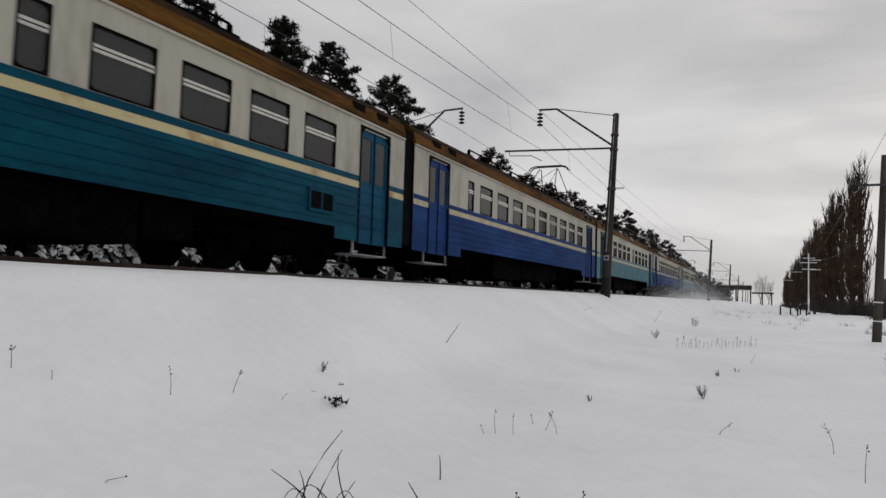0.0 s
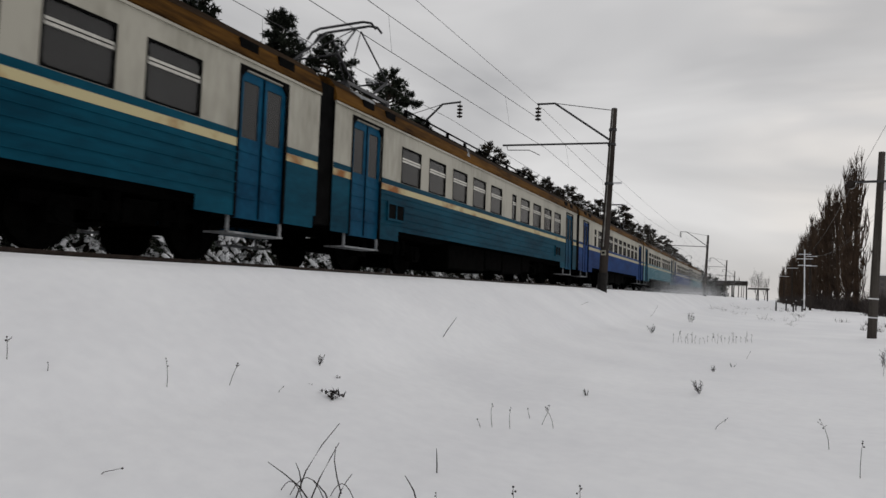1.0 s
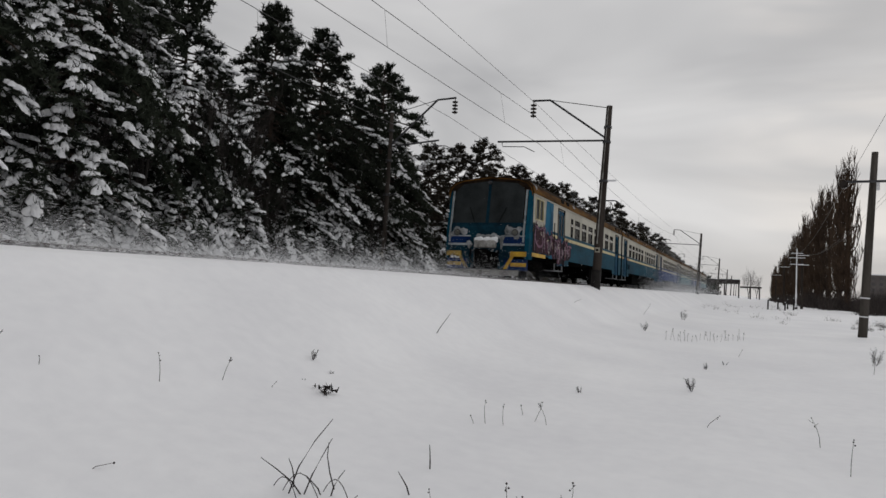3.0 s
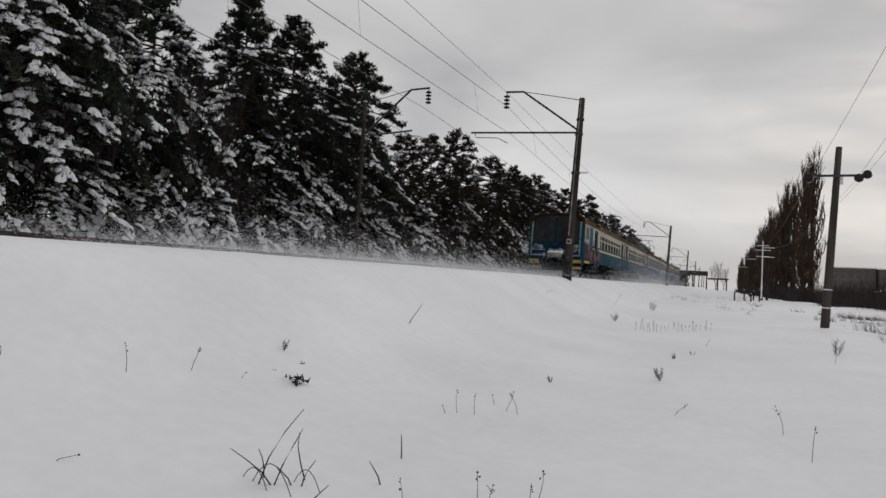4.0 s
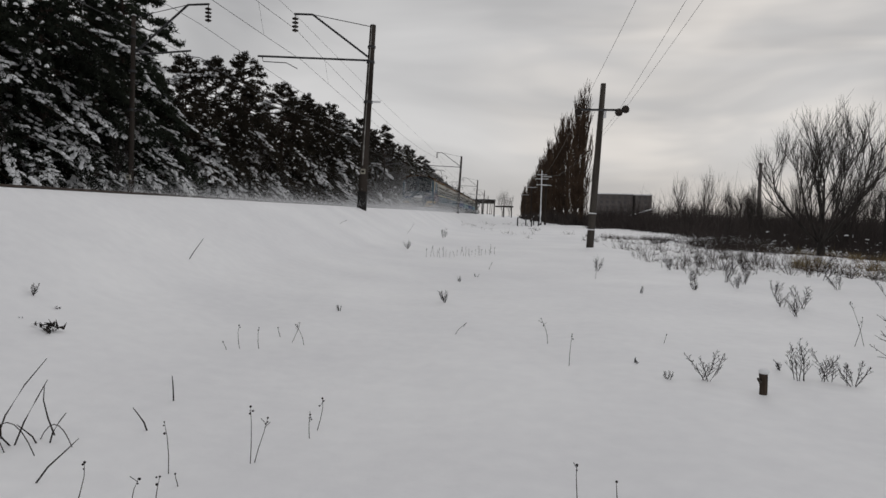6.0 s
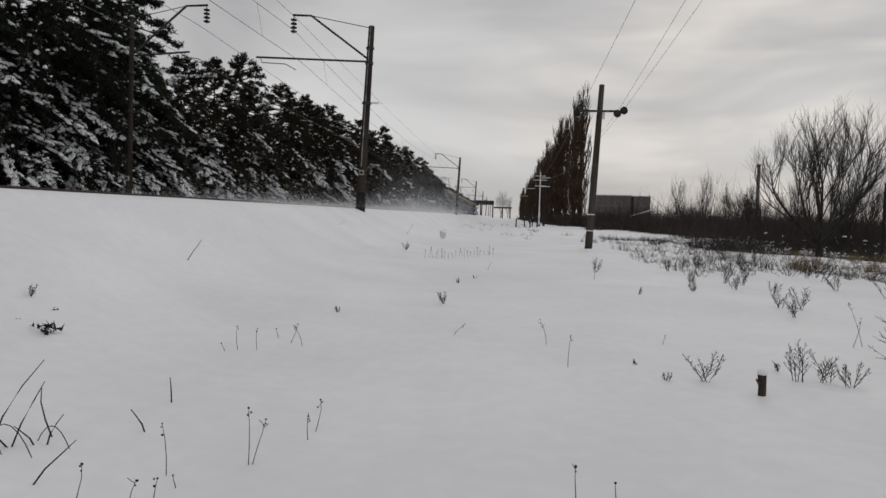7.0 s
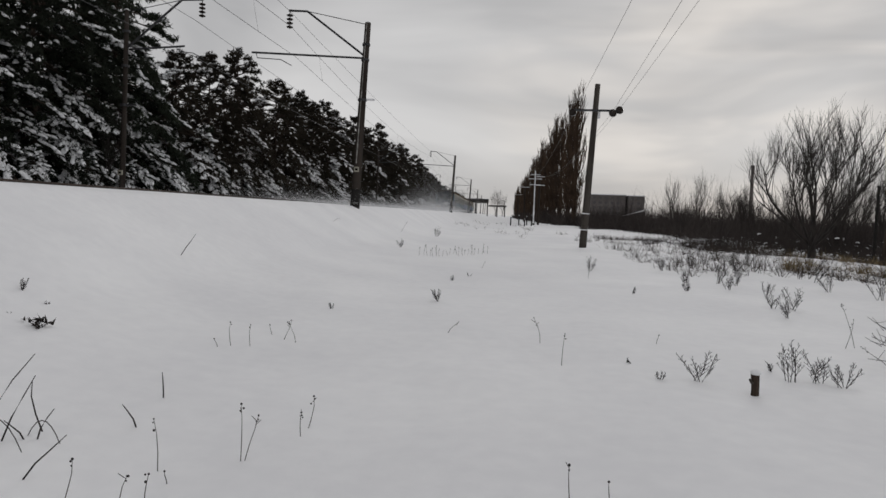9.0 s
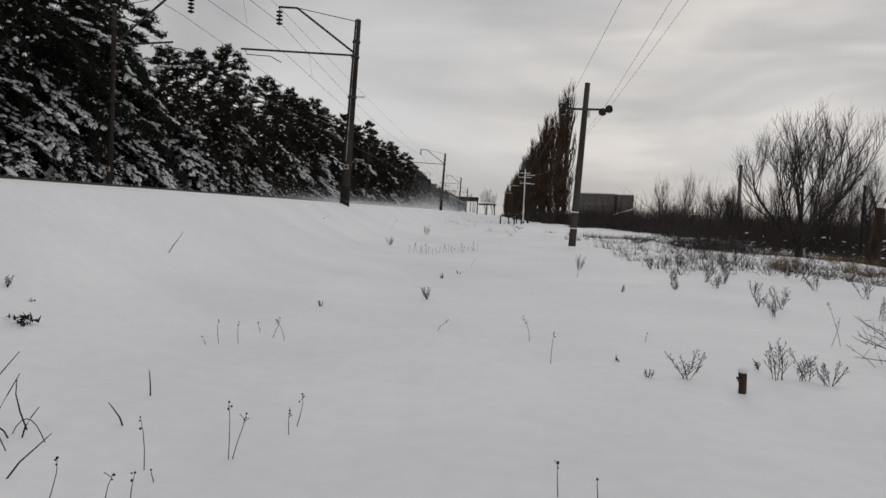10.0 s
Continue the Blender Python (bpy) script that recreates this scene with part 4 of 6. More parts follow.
def mast(x, y, toward, lean, label, height=8.06, slim=1.0, drop=1.53, reach=4.82):
    """Concrete catenary mast. toward: +1 where the track lies on its +x side, else -1. lean: metres to +x at the top."""
    base = ground_z(x, y) - 0.1
    m = thing("catenary_mast", label, "railway mast", pose(x, y, base), group="catenary masts along the line")
    top = height + 0.1
    bm = bmesh.new()
    tube(bm, ((0, 0, -0.3), (lean * 0.5, 0, top / 2), (lean, 0, top)), [0.20 * slim, 0.165 * slim, 0.13 * slim], 14)
    part("shaft", bm, CONCRETE, m, smooth=True)
    at = lambda z: lean * z / top
    part("tarred_foot", tube(bmesh.new(), ((0, 0, -0.2), (at(0.85), 0, 0.85)), [0.215, 0.21], 14), TAR, m, "black tarred foot of the mast")
    z1 = top - 0.95
    tx = toward * (3.17 if toward < 0 else 3.75)
    br = bmesh.new()
    tube(br, ((at(z1), 0, top - drop + 0.04), (tx * 0.735, 0, top + 0.47), (tx, 0, top + 0.50)), 0.05, 6)
    tube(br, ((at(top), 0, top - 0.08), (tx * 0.735, 0, top + 0.47)), 0.018, 5)
    part("bracket", br, GALV, m, "inclined steel bracket with a tie rod")
    insulator_string(m, tx - toward * 0.05, 0, top + 0.47)
    arm = bmesh.new()
    z2 = top - drop
    tube(arm, ((at(z2) + toward * 0.15, 0, z2), (toward * reach, 0, z2 + 0.18)), 0.045, 8)
    tube(arm, ((toward * (reach - 0.2), 0, z2 + 0.15), (toward * (reach - 0.25), 0, z2 - 0.06), (toward * (3.5 if toward < 0 else 3.3), 0, z2 - 0.12), (toward * (3.0 if toward < 0 else 3.8), 0, z2 - 0.38)), 0.02, 6)
    part("registration_arm", arm, GALV, m, "horizontal registration arm with a steady rod")
    for zc, rr in ((4.75, 0.2), (6.5, 0.18), (top - 1.0, 0.175)):
        part("clamp", tube(bmesh.new(), ((at(zc), 0, zc), (at(zc), 0, zc + 0.1)), rr, 14), GALV, m, "steel clamp band round the mast")
    if toward < 0:
        streak, rows = bmesh.new(), []
        for k in range(40):
            z = 2.0 + (top - 2.05) * k / 39
            rad = float(np.interp(z, (0, top / 2, top), (0.20, 0.165, 0.13))) * slim + 0.004
            w = 0.15 + 0.08 * noise.noise((z * 1.7, x, y * 0.1)) + 0.05 * noise.noise((z * 6.0, x, 3.0))
            rows.append([streak.verts.new((at(z) + rad * math.sin(a), -rad * math.cos(a), z)) for a in (-0.18 - w, -0.18, -0.18 + w)])
        for a, b in zip(rows, rows[1:]):
            for i in (0, 1):
                streak.faces.new((a[i], a[i + 1], b[i + 1], b[i]))
        part("snow_streak", streak, GRIMED_CREAM, m, "wind-driven snow stuck along the mast")
    part("stub_arm", box(bmesh.new(), at(4.8) - 0.1, at(4.8) + 0.55, -0.04, 0.04, 4.78, 4.86), SNOW_CAP if toward < 0 else GALV, m)
    pl = box(bmesh.new(), at(1.75) - 0.10, at(1.75) + 0.10, -0.235, -0.15, 1.62, 1.84)
    plate = part("number_plate", pl, CREAM, m, "small white plate with plain dark bars")
    part("marking", box(bmesh.new(), at(1.75) - 0.06, at(1.75) + 0.06, -0.24, -0.236, 1.68, 1.77), RUBBER, plate)
    cap = bmesh.new()
    tube(cap, ((at(top), 0, top), (at(top), 0, top + 0.05)), [0.13, 0.07], 10)
    part("snow_cap", cap, SNOW_CAP, m)
    return m


for k, y in enumerate(MAST_YS):
    mast(-6.17, y, -1, 0.39, "brown-grey concrete mast with a bracket over the near track")
    mast(-17.0, y, 1, 0.2, "dark concrete mast standing before the pine wood", height=8.95, slim=0.72, drop=1.75, reach=2.9)


def overhead(cx, label, top_z, contact_z, sag, dip):
    line = thing("overhead_line", label, "overhead wire", pose(cx, 0, 0))
    dr, upper, lower = bmesh.new(), [], []
    for k, (a, b) in enumerate(zip(MAST_YS, MAST_YS[1:])):
        side = 0.25 if k % 2 else -0.25
        for i in range(14):
            u = i / 14
            y, z = a + (b - a) * u, top_z - sag * 4 * u * (1 - u)
            upper.append((0, y, z))
            lower.append((side * (1 - 2 * u), y, contact_z - dip * 4 * u * (1 - u)))
            if i % 2:
                tube(dr, (upper[-1], lower[-1]), 0.005, 3, cap=False)
    part("messenger_wire", tube(bmesh.new(), upper, 0.012, 4, cap=False), WIRE, line)
    part("contact_wire", tube(bmesh.new(), lower, 0.011, 4, cap=False), WIRE, line)
    part("dropper", dr, WIRE, line)["kind"] = "stuff"


overhead(NEAR_TRACK, "copper overhead wires above the near track", 8.0, 6.68, 0.85, 0.47)
overhead(FAR_TRACK, "copper overhead wires above the far track", 8.25, 6.5, 0.36, 0.1)
feeder = thing("feeder_line", "thin feeder wire strung along the bracket tops", "overhead wire", pose(0, 0, 0))
fb = bmesh.new()
for a, b in zip(MAST_YS, MAST_YS[1:]):
    hang(fb, (NEAR_TRACK + 0.1, a, 8.52), (NEAR_TRACK + 0.1, b, 8.52), 0.2, 0.010)
part("wire", fb, WIRE, feeder)

# ---- plant builders ----
def blades(tufts, per, length, width, rs, up=0.35, spread=1.0, size=None):
    """Thin pointed triangles that fan out from each tuft; returns verts and faces."""
    n = len(tufts)
    d = rs.normal(size=(n, per, 3)) * spread
    d[..., 2] += up
    d /= np.linalg.norm(d, axis=-1, keepdims=True)
    ln = rs.uniform(length * 0.6, length * 1.3, size=(n, per, 1))
    if size is not None:
        ln = ln * size[:, None, None]
    side = np.cross(d, rs.normal(size=(n, per, 3)))
    side /= np.linalg.norm(side, axis=-1, keepdims=True)
    base = tufts[:, None, :] + rs.normal(size=(n, per, 3)) * length * 0.12
    w = width * rs.uniform(0.6, 1.3, size=(n, per, 1))
    v = np.stack([base - side * w, base + side * w, base + d * ln], axis=2).reshape(-1, 3)
    return v, np.arange(len(v)).reshape(-1, 3).tolist()


def snow_lobes(spots, ways, length, width, rs, sides=8):
    """Puffy lobes of snow lying along twigs, with ragged rims that sag over the needles."""
    n = len(spots)
    a = np.linspace(0, 2 * math.pi, sides, endpoint=False)
    across = np.cross(np.array([0, 0, 1.0]), ways)
    across /= np.linalg.norm(across, axis=1, keepdims=True) + 1e-6
    r = rs.uniform(0.6, 1.35, size=(n, 1))
    jag = rs.uniform(0.6, 1.3, size=(n, sides))

    def loop(k, lift):
        u, w = k * r * length * np.cos(a) * jag, k * r * width * np.sin(a) * jag
        p = ways[:, None, :] * u[..., None] + across[:, None, :] * w[..., None]
        p[..., 2] += lift
        return p

    rim = loop(1.0, -width * rs.uniform(0.2, 1.0, size=(n, sides)))
    mid = loop(0.68, width * rs.uniform(0.15, 0.5, size=(n, sides)))
    top = np.stack([0 * r, 0 * r, 0.62 * width * r], axis=-1)
    v = (np.concatenate([rim, mid, top], axis=1) + spots[:, None, :]).reshape(-1, 3)
    m = 2 * sides + 1
    faces = []
    for o in range(0, n * m, m):
        for i in range(sides):
            j = (i + 1) % sides
            faces.append((o + i, o + j, o + sides + j, o + sides + i))
            faces.append((o + sides + i, o + sides + j, o + 2 * sides))
    return v, faces


def pine_meshes(seed, height, low, spread, limbs, snow, slope=0.55, bare_top=0.45, droop=0.62, per=12, lobe=0.13, blade=(0.20, 0.030), needles=None):
    """Trunk with limbs, needle crown and snow load of one pine: sagging boughs fan out into fingers; snow lies in clumps on the loaded boughs.
    slope: how fast the crown widens from its tip. bare_top: share of the height, from the tip, that carries little snow."""
    rs = np.random.RandomState(seed)
    tb = bmesh.new()
    bend = rs.uniform(-0.3, 0.3, 2)
    mid = lambda z: np.array([bend[0] * math.sin(z / height * 2.5), bend[1] * math.sin(z / height * 2.1), z])
    zs = np.linspace(-0.4, height * 0.985, 9)
    tube(tb, [mid(z) for z in zs], [0.20 * (1 - 0.94 * max(z, 0) / height) * height / 13 for z in zs], 8)
    tufts, pads, ways = [], [], []
    for k in range(limbs):
        u = low + (0.99 - low) * ((k + rs.rand()) / limbs) ** 0.72
        z = u * height
        reach = min(spread, 0.22 + slope * (height - z)) * rs.uniform(0.5, 1.15)
        az = k * 2.4 + rs.uniform(-0.7, 0.7)
        young = max(0.0, (u - 0.6) / 0.4)
        rise = -0.12 + 0.75 * young + rs.uniform(-0.18, 0.18)
        sag = droop * (1 - 0.8 * young) * rs.uniform(0.7, 1.25)
        out = np.array([math.cos(az), math.sin(az), 0])
        lat = np.array([-out[1], out[0], 0])
        at = lambda q: mid(z) + out * reach * q + np.array([0, 0, reach * (rise * q - sag * q * q)])
        tube(tb, [at(0), at(0.35), at(0.7), at(0.95)], [0.05, 0.036, 0.022, 0.008], 4, cap=False)
        loaded = rs.rand() < snow * (1.0 if u < 1 - bare_top else 0.22)
        for i in range(int(4 + reach * 4.6)):
            q = rs.uniform(0.10, 1.0) ** 0.6
            side = rs.uniform(-1, 1)
            way = out * (0.95 - 0.4 * abs(side)) + lat * side * 0.85 + np.array([0, 0, 0.5 * rise - sag * q * 1.05 + 0.35 * young + rs.normal() * 0.12])
            way /= np.linalg.norm(way)
            ln = (0.26 + 0.26 * reach * (1.05 - 0.65 * q)) * rs.uniform(0.7, 1.25)
            base = at(q) + np.array([0, 0, rs.normal() * 0.05])
            count = 3 + int(ln / 0.28)
            for j in range(count):
                tufts.append(base + way * ln * (0.12 + 0.95 * j / count) + rs.normal(size=3) * 0.05)
            if loaded and q > 0.30 and rs.rand() < 0.86:
                for j in range(3 + int(ln / (0.75 * lobe))):
                    pads.append(base + way * ln * rs.uniform(0.05, 1.05) + lat * rs.normal() * 0.06 + np.array([0, 0, 0.09]))
                    ways.append(way)
            elif rs.rand() < 0.34 * snow:
                pads.append(base + way * ln * 0.6 + np.array([0, 0, 0.08]))
                ways.append(way)
    v, f = blades(np.array(tufts), per, blade[0], blade[1], rs, 0.22)
    crown = mesh_from("crown", v, f, needles or NEEDLES)
    v, f = snow_lobes(np.array(pads), np.array(ways), lobe, lobe * 0.62, rs)
    load = mesh_from("snow_load", v, f, SNOW_CAP)
    load.shade_smooth()
    return mesh_of(tb, "trunk", BARK), crown, load


PINES = [
    pine_meshes(11, 13.0, 0.06, 3.6, 112, 0.56, 0.48, 0.26),
    pine_meshes(12, 13.0, 0.05, 3.4, 112, 0.62, 0.50, 0.22, 0.75),
    pine_meshes(13, 13.0, 0.05, 3.6, 128, 0.58, 0.50, 0.36),
    pine_meshes(14, 13.0, 0.05, 3.6, 128, 0.46, 0.72, 0.42),
]
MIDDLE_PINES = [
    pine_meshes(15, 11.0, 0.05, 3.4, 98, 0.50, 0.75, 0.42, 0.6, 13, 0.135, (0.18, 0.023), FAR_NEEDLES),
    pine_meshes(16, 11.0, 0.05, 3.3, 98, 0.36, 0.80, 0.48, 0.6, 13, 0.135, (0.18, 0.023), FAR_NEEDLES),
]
YOUNG_PINE = pine_meshes(21, 5.0, 0.04, 2.6, 46, 1.0, 0.75, 0.06, 0.95, 9, 0.15)
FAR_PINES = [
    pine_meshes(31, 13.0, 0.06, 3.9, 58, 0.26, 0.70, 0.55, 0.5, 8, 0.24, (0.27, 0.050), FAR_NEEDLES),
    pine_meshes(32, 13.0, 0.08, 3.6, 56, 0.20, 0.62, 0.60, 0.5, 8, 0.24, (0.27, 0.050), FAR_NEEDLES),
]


def plant_tree(name, meshes, x, y, scale, turn, label, category, group, names=("trunk", "crown", "snow_load")):
    t = thing(name, label, category, None, group)
    t.location, t.rotation_euler, t.scale = (x, y, ground_z(x, y) - 0.05), (0, 0, turn), (scale, scale, scale)
    for n, me in zip(names, meshes):
        p = part(n, me, None, t)
        if n != "trunk":
            p["kind"] = "stuff"
    return t


def wood():
    rng = random.Random(8)
    edge = [(-20.5, -6, 16, 0), (-21.5, -1.0, 15, 1), (-20.2, 3.0, 16.5, 0), (-21.5, 6.5, 16.5, 1), (-20.6, 9.8, 16.0, 0), (-21.6, 12.6, 15.5, 1), (-20.3, 15.0, 15.2, 0), (-21.8, 17.4, 14.2, 1), (-21.9, 20.6, 13.2, 1),
            (-21.0, 25.5, 13.8, 2), (-21.0, 29.7, 13.9, 3), (-20.8, 33.4, 11.2, 2), (-21.0, 36.3, 14.2, 3), (-22.4, 23.4, 10.2, 1), (-22.6, 27.6, 10.4, 2), (-22.6, 31.8, 10.6, 2), (-22.2, 38.8, 10.6, 3)]
    for x, y, h, k in edge:
        plant_tree("pine_tree", PINES[k], x, y, h / 13.0, rng.uniform(0, 6.28), "tall dark green pine loaded with fresh snow", "pine tree", "pines of the wood edge")
    for i, (x, y, h) in enumerate(((-20.5, 42.0, 10.1), (-20.5, 47.0, 11.0), (-20.5, 52.6, 12.5), (-22.0, 57.5, 11.0), (-20.5, 61.0, 11.9), (-20.5, 65.5, 11.2), (-20.5, 69.3, 12.3), (-21.0, 75.0, 12.0), (-20.5, 80.2, 13.1), (-21.0, 86.5, 12.9))):
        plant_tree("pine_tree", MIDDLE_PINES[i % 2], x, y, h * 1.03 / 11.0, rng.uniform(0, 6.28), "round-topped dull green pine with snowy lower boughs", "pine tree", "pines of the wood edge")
    for i in range(26):
        x, y = rng.uniform(-32, -25), -10 + i * 2.9 + rng.uniform(-1, 1)
        h = rng.uniform(12.0, 14.5) if y < 12 else rng.uniform(6.0, 7.5) if y < 26 else rng.uniform(8.0, 10.0) if y < 44 else rng.uniform(9.5, 11.5)
        plant_tree("pine_tree", PINES[3 if i % 2 else 2], x, y, h / 13.0, rng.uniform(0, 6.28), "dark pine standing deeper in the wood", "pine tree", "pines inside the wood")
    for x, y, s in ((-18.9, 0.5, 0.62), (-18.8, 5.5, 0.55), (-19.0, 10.6, 0.66), (-18.9, 14.6, 0.56), (-19.2, 18.8, 0.72), (-19.6, 22.0, 0.85), (-18.7, 26.5, 0.55), (-19.2, 30.6, 0.62), (-19.4, 34.4, 0.6), (-19.6, 38.6, 0.66), (-18.9, 43.4, 1.12), (-19.2, 49.8, 0.72), (-19.1, 55.6, 0.62), (-19.3, 62, 0.7)):
        plant_tree("young_pine", YOUNG_PINE, x, y, s, rng.uniform(0, 6.28), "young pine bent under thick white snow", "pine tree", "young pines at the wood edge")
    for i in range(48):
        y = 90 + i * 4.3 + rng.uniform(-1.5, 1.5)
        x = -20.5 - rng.random() * 1.5 if i % 2 else -25 - rng.random() * 4
        h = float(np.interp(y, (90, 113, 140, 200, 250, 310), (13.6, 15.6, 16.6, 15.6, 14.0, 12.0))) * rng.uniform(0.84, 1.02)
        plant_tree("pine_tree", FAR_PINES[i % 2], x, y, h / 13.0, rng.uniform(0, 6.28), "distant dark pine of the long wood edge", "pine tree", "distant pines along the line")


wood()


# dark depth of the wood: undergrowth and trunks too many to count
def undergrowth():
    rs = np.random.RandomState(3)
    n = 2600
    p = np.stack([rs.uniform(-38, -21, n), rs.uniform(-14, 250, n), np.zeros(n)], axis=1)
    p[:, 2] = [ground_z(a, b) for a, b, _ in p]
    v, f = blades(p, 9, 2.2, 0.05, rs, 1.1)
    tagged(new("undergrowth", mesh_from("undergrowth", v, f, BRUSH)), "tangled dark undergrowth beneath the pines", "undergrowth", kind="stuff")
    q = np.stack([rs.uniform(-60, -36, 900), rs.uniform(-20, 420, 900), rs.uniform(0, 10.5, 900)], axis=1)
    v, f = blades(q, 12, 2.4, 0.5, rs, 0.3)
    tagged(new("far_woods", mesh_from("far_woods", v, f, NEEDLES)), "dark mass of pine wood further back", "wood", kind="stuff")
    q = np.stack([rs.uniform(-34, -20, 900), rs.uniform(250, 620, 900), rs.uniform(0, 1, 900) ** 1.3 * 11], axis=1)
    v, f = blades(q, 10, 2.0, 0.4, rs, 0.5)
    tagged(new("far_woods", mesh_from("far_woods", v, f, NEEDLES)), "distant hazy pine wood beside the line", "wood", kind="stuff")


undergrowth()


# ---- bare broadleaf trees ----
def limb(bm, p, d, length, r, depth, rng, spread, up, sides):
    pts, q = [Vector(p)], Vector(d)
    for _ in range(3):
        q = (q + Vector((rng.uniform(-1, 1), rng.uniform(-1, 1), rng.uniform(-0.6, 1))) * 0.14 + Vector((0, 0, up))).normalized()
        pts.append(pts[-1] + q * length / 3)
    tube(bm, pts, [r, r * 0.85, r * 0.7, r * 0.5], sides, cap=False)
    if depth == 0:
        return
    for k in range(4 if depth > 1 else 5):
        a = pts[1].lerp(pts[3], rng.random()) if k else pts[3]
        turn = Vector((rng.uniform(-1, 1), rng.uniform(-1, 1), rng.uniform(-0.3, 0.8))).normalized()
        limb(bm, a, (q + turn * spread).normalized(), length * rng.uniform(0.55, 0.8), r * 0.51, depth - 1, rng, spread, up, max(3, sides - 1))


def bare_tree_mesh(seed, height, stems, spread, r, depth=3, up=0.08):
    rng = random.Random(seed)
    bm = bmesh.new()
    tk = tube(bmesh.new(), ((0, 0, -0.3), (0.02, 0, 0.4), (0, 0.02, 0.75)), [r * 1.5, r * 1.2, r * 1.1], 8)
    for k in range(stems):
        a = 2 * math.pi * k / stems + rng.uniform(-0.3, 0.3)
        lean = spread * rng.uniform(0.35, 1.0)
        limb(bm, (0, 0, 0.65), Vector((math.cos(a) * lean, math.sin(a) * lean, 1)).normalized(), height * rng.uniform(0.38, 0.5), r * 0.62, depth, rng, 0.55, up, 5)
    return mesh_of(tk, "trunk", GREY_BARK), mesh_of(bm, "crown", GREY_BARK)


def poplar_mesh(seed, height):
    rng = random.Random(seed)
    bm = bmesh.new()
    tk = tube(bmesh.new(), ((0, 0, -0.3), (0, 0, height * 0.5), (0, 0, height)), [0.34, 0.2, 0.03], 6)
    for k in range(92):
        z = height * (0.025 + 0.835 * rng.random())
        a = rng.uniform(0, 2 * math.pi)
        ln = height * rng.uniform(0.14, 0.30) * (1.1 - 0.6 * z / height)
        o = Vector((math.cos(a), math.sin(a), 0))
        reach = rng.uniform(0.5, 1.9) * (1.1 - 0.75 * z / height)
        p = [Vector((0, 0, z)), Vector((0, 0, z)) + o * reach * 0.7 + Vector((0, 0, ln * 0.4)), Vector((0, 0, z)) + o * reach + Vector((0, 0, ln))]
        tube(bm, p, [0.07, 0.05, 0.02], 3, cap=False)
        for _ in range(8):
            b = p[1].lerp(p[2], rng.random()) if rng.random() < 0.75 else p[0].lerp(p[1], rng.random())
            e = b + Vector((rng.uniform(-0.45, 0.45), rng.uniform(-0.45, 0.45), rng.uniform(0.8, 1.9)))
            tube(bm, (b, e), [0.042, 0.014], 3, cap=False)
    return mesh_of(tk, "trunk", POPLAR_BARK), mesh_of(bm, "crown", POPLAR_BARK)


POPLARS = [poplar_mesh(41, 21.0), poplar_mesh(42, 21.0)]
rng_p = random.Random(4)
y = 107.0
for i in range(37):
    h = (21.6, 20.6, 19.4)[i] if i < 3 else (20.6 - 0.0155 * (y - 107)) * (1.14 if i < 14 else 1.05) + rng_p.uniform(-3.0, 1.4)
    p = plant_tree("poplar_tree", POPLARS[i % 2], 12.7 + rng_p.uniform(-0.5, 0.7) + 0.004 * (y - 107), y, h / 21.0, rng_p.uniform(0, 6), "tall leafless poplar with upright brown branches", "poplar tree", "poplar row along the field", ("trunk", "crown"))
    p.scale = (1.2 * h / 21.0, 1.2 * h / 21.0, h / 21.0)
    y += rng_p.uniform(7.0, 11.5) + 0.07 * i

tagged(plant_tree("bare_tree", bare_tree_mesh(51, 6.4, 7, 1.25, 0.15, 4, 0.08), 13.3, 29.2, 0.83, 0.4, "broad leafless tree with many spreading grey branches", "bare tree", "", ("trunk", "crown")))
SMALL_TREE = [bare_tree_mesh(61, 6.0, 4, 0.5, 0.09, 3), bare_tree_mesh(62, 5.0, 6, 1.0, 0.08, 3), bare_tree_mesh(63, 6.6, 3, 0.3, 0.10, 3, 0.16), bare_tree_mesh(64, 5.4, 5, 0.8, 0.09, 3)]
rng_t = random.Random(14)
for i, (x, y, s) in enumerate(((22, 45, 0.8), (26, 52, 1.0), (33, 60, 1.1), (14, 52, 0.45), (30, 70, 1.1), (40, 75, 1.2), (28, 95, 1.2), (38, 110, 1.4), (48, 100, 1.3), (58, 120, 1.5), (36, 140, 1.5), (52, 150, 1.6), (66, 160, 1.7), (24, 34, 0.9), (27, 38, 1.0), (46, 62, 1.2), (20, 30.5, 0.5), (31, 88, 0.9), (35, 98, 1.1), (43, 118, 1.2), (47, 128, 0.9), (33, 118, 0.9), (26, 80, 0.8), (40, 92, 0.8), (55, 105, 1.1), (62, 112, 1.2), (22, 62, 0.6), (29, 78, 0.9))):
    plant_tree("bare_tree", SMALL_TREE[i % 4], x, y, s, rng_t.uniform(0, 6), "leafless dark roadside tree", "bare tree", "bare trees beyond the field", ("trunk", "crown"))


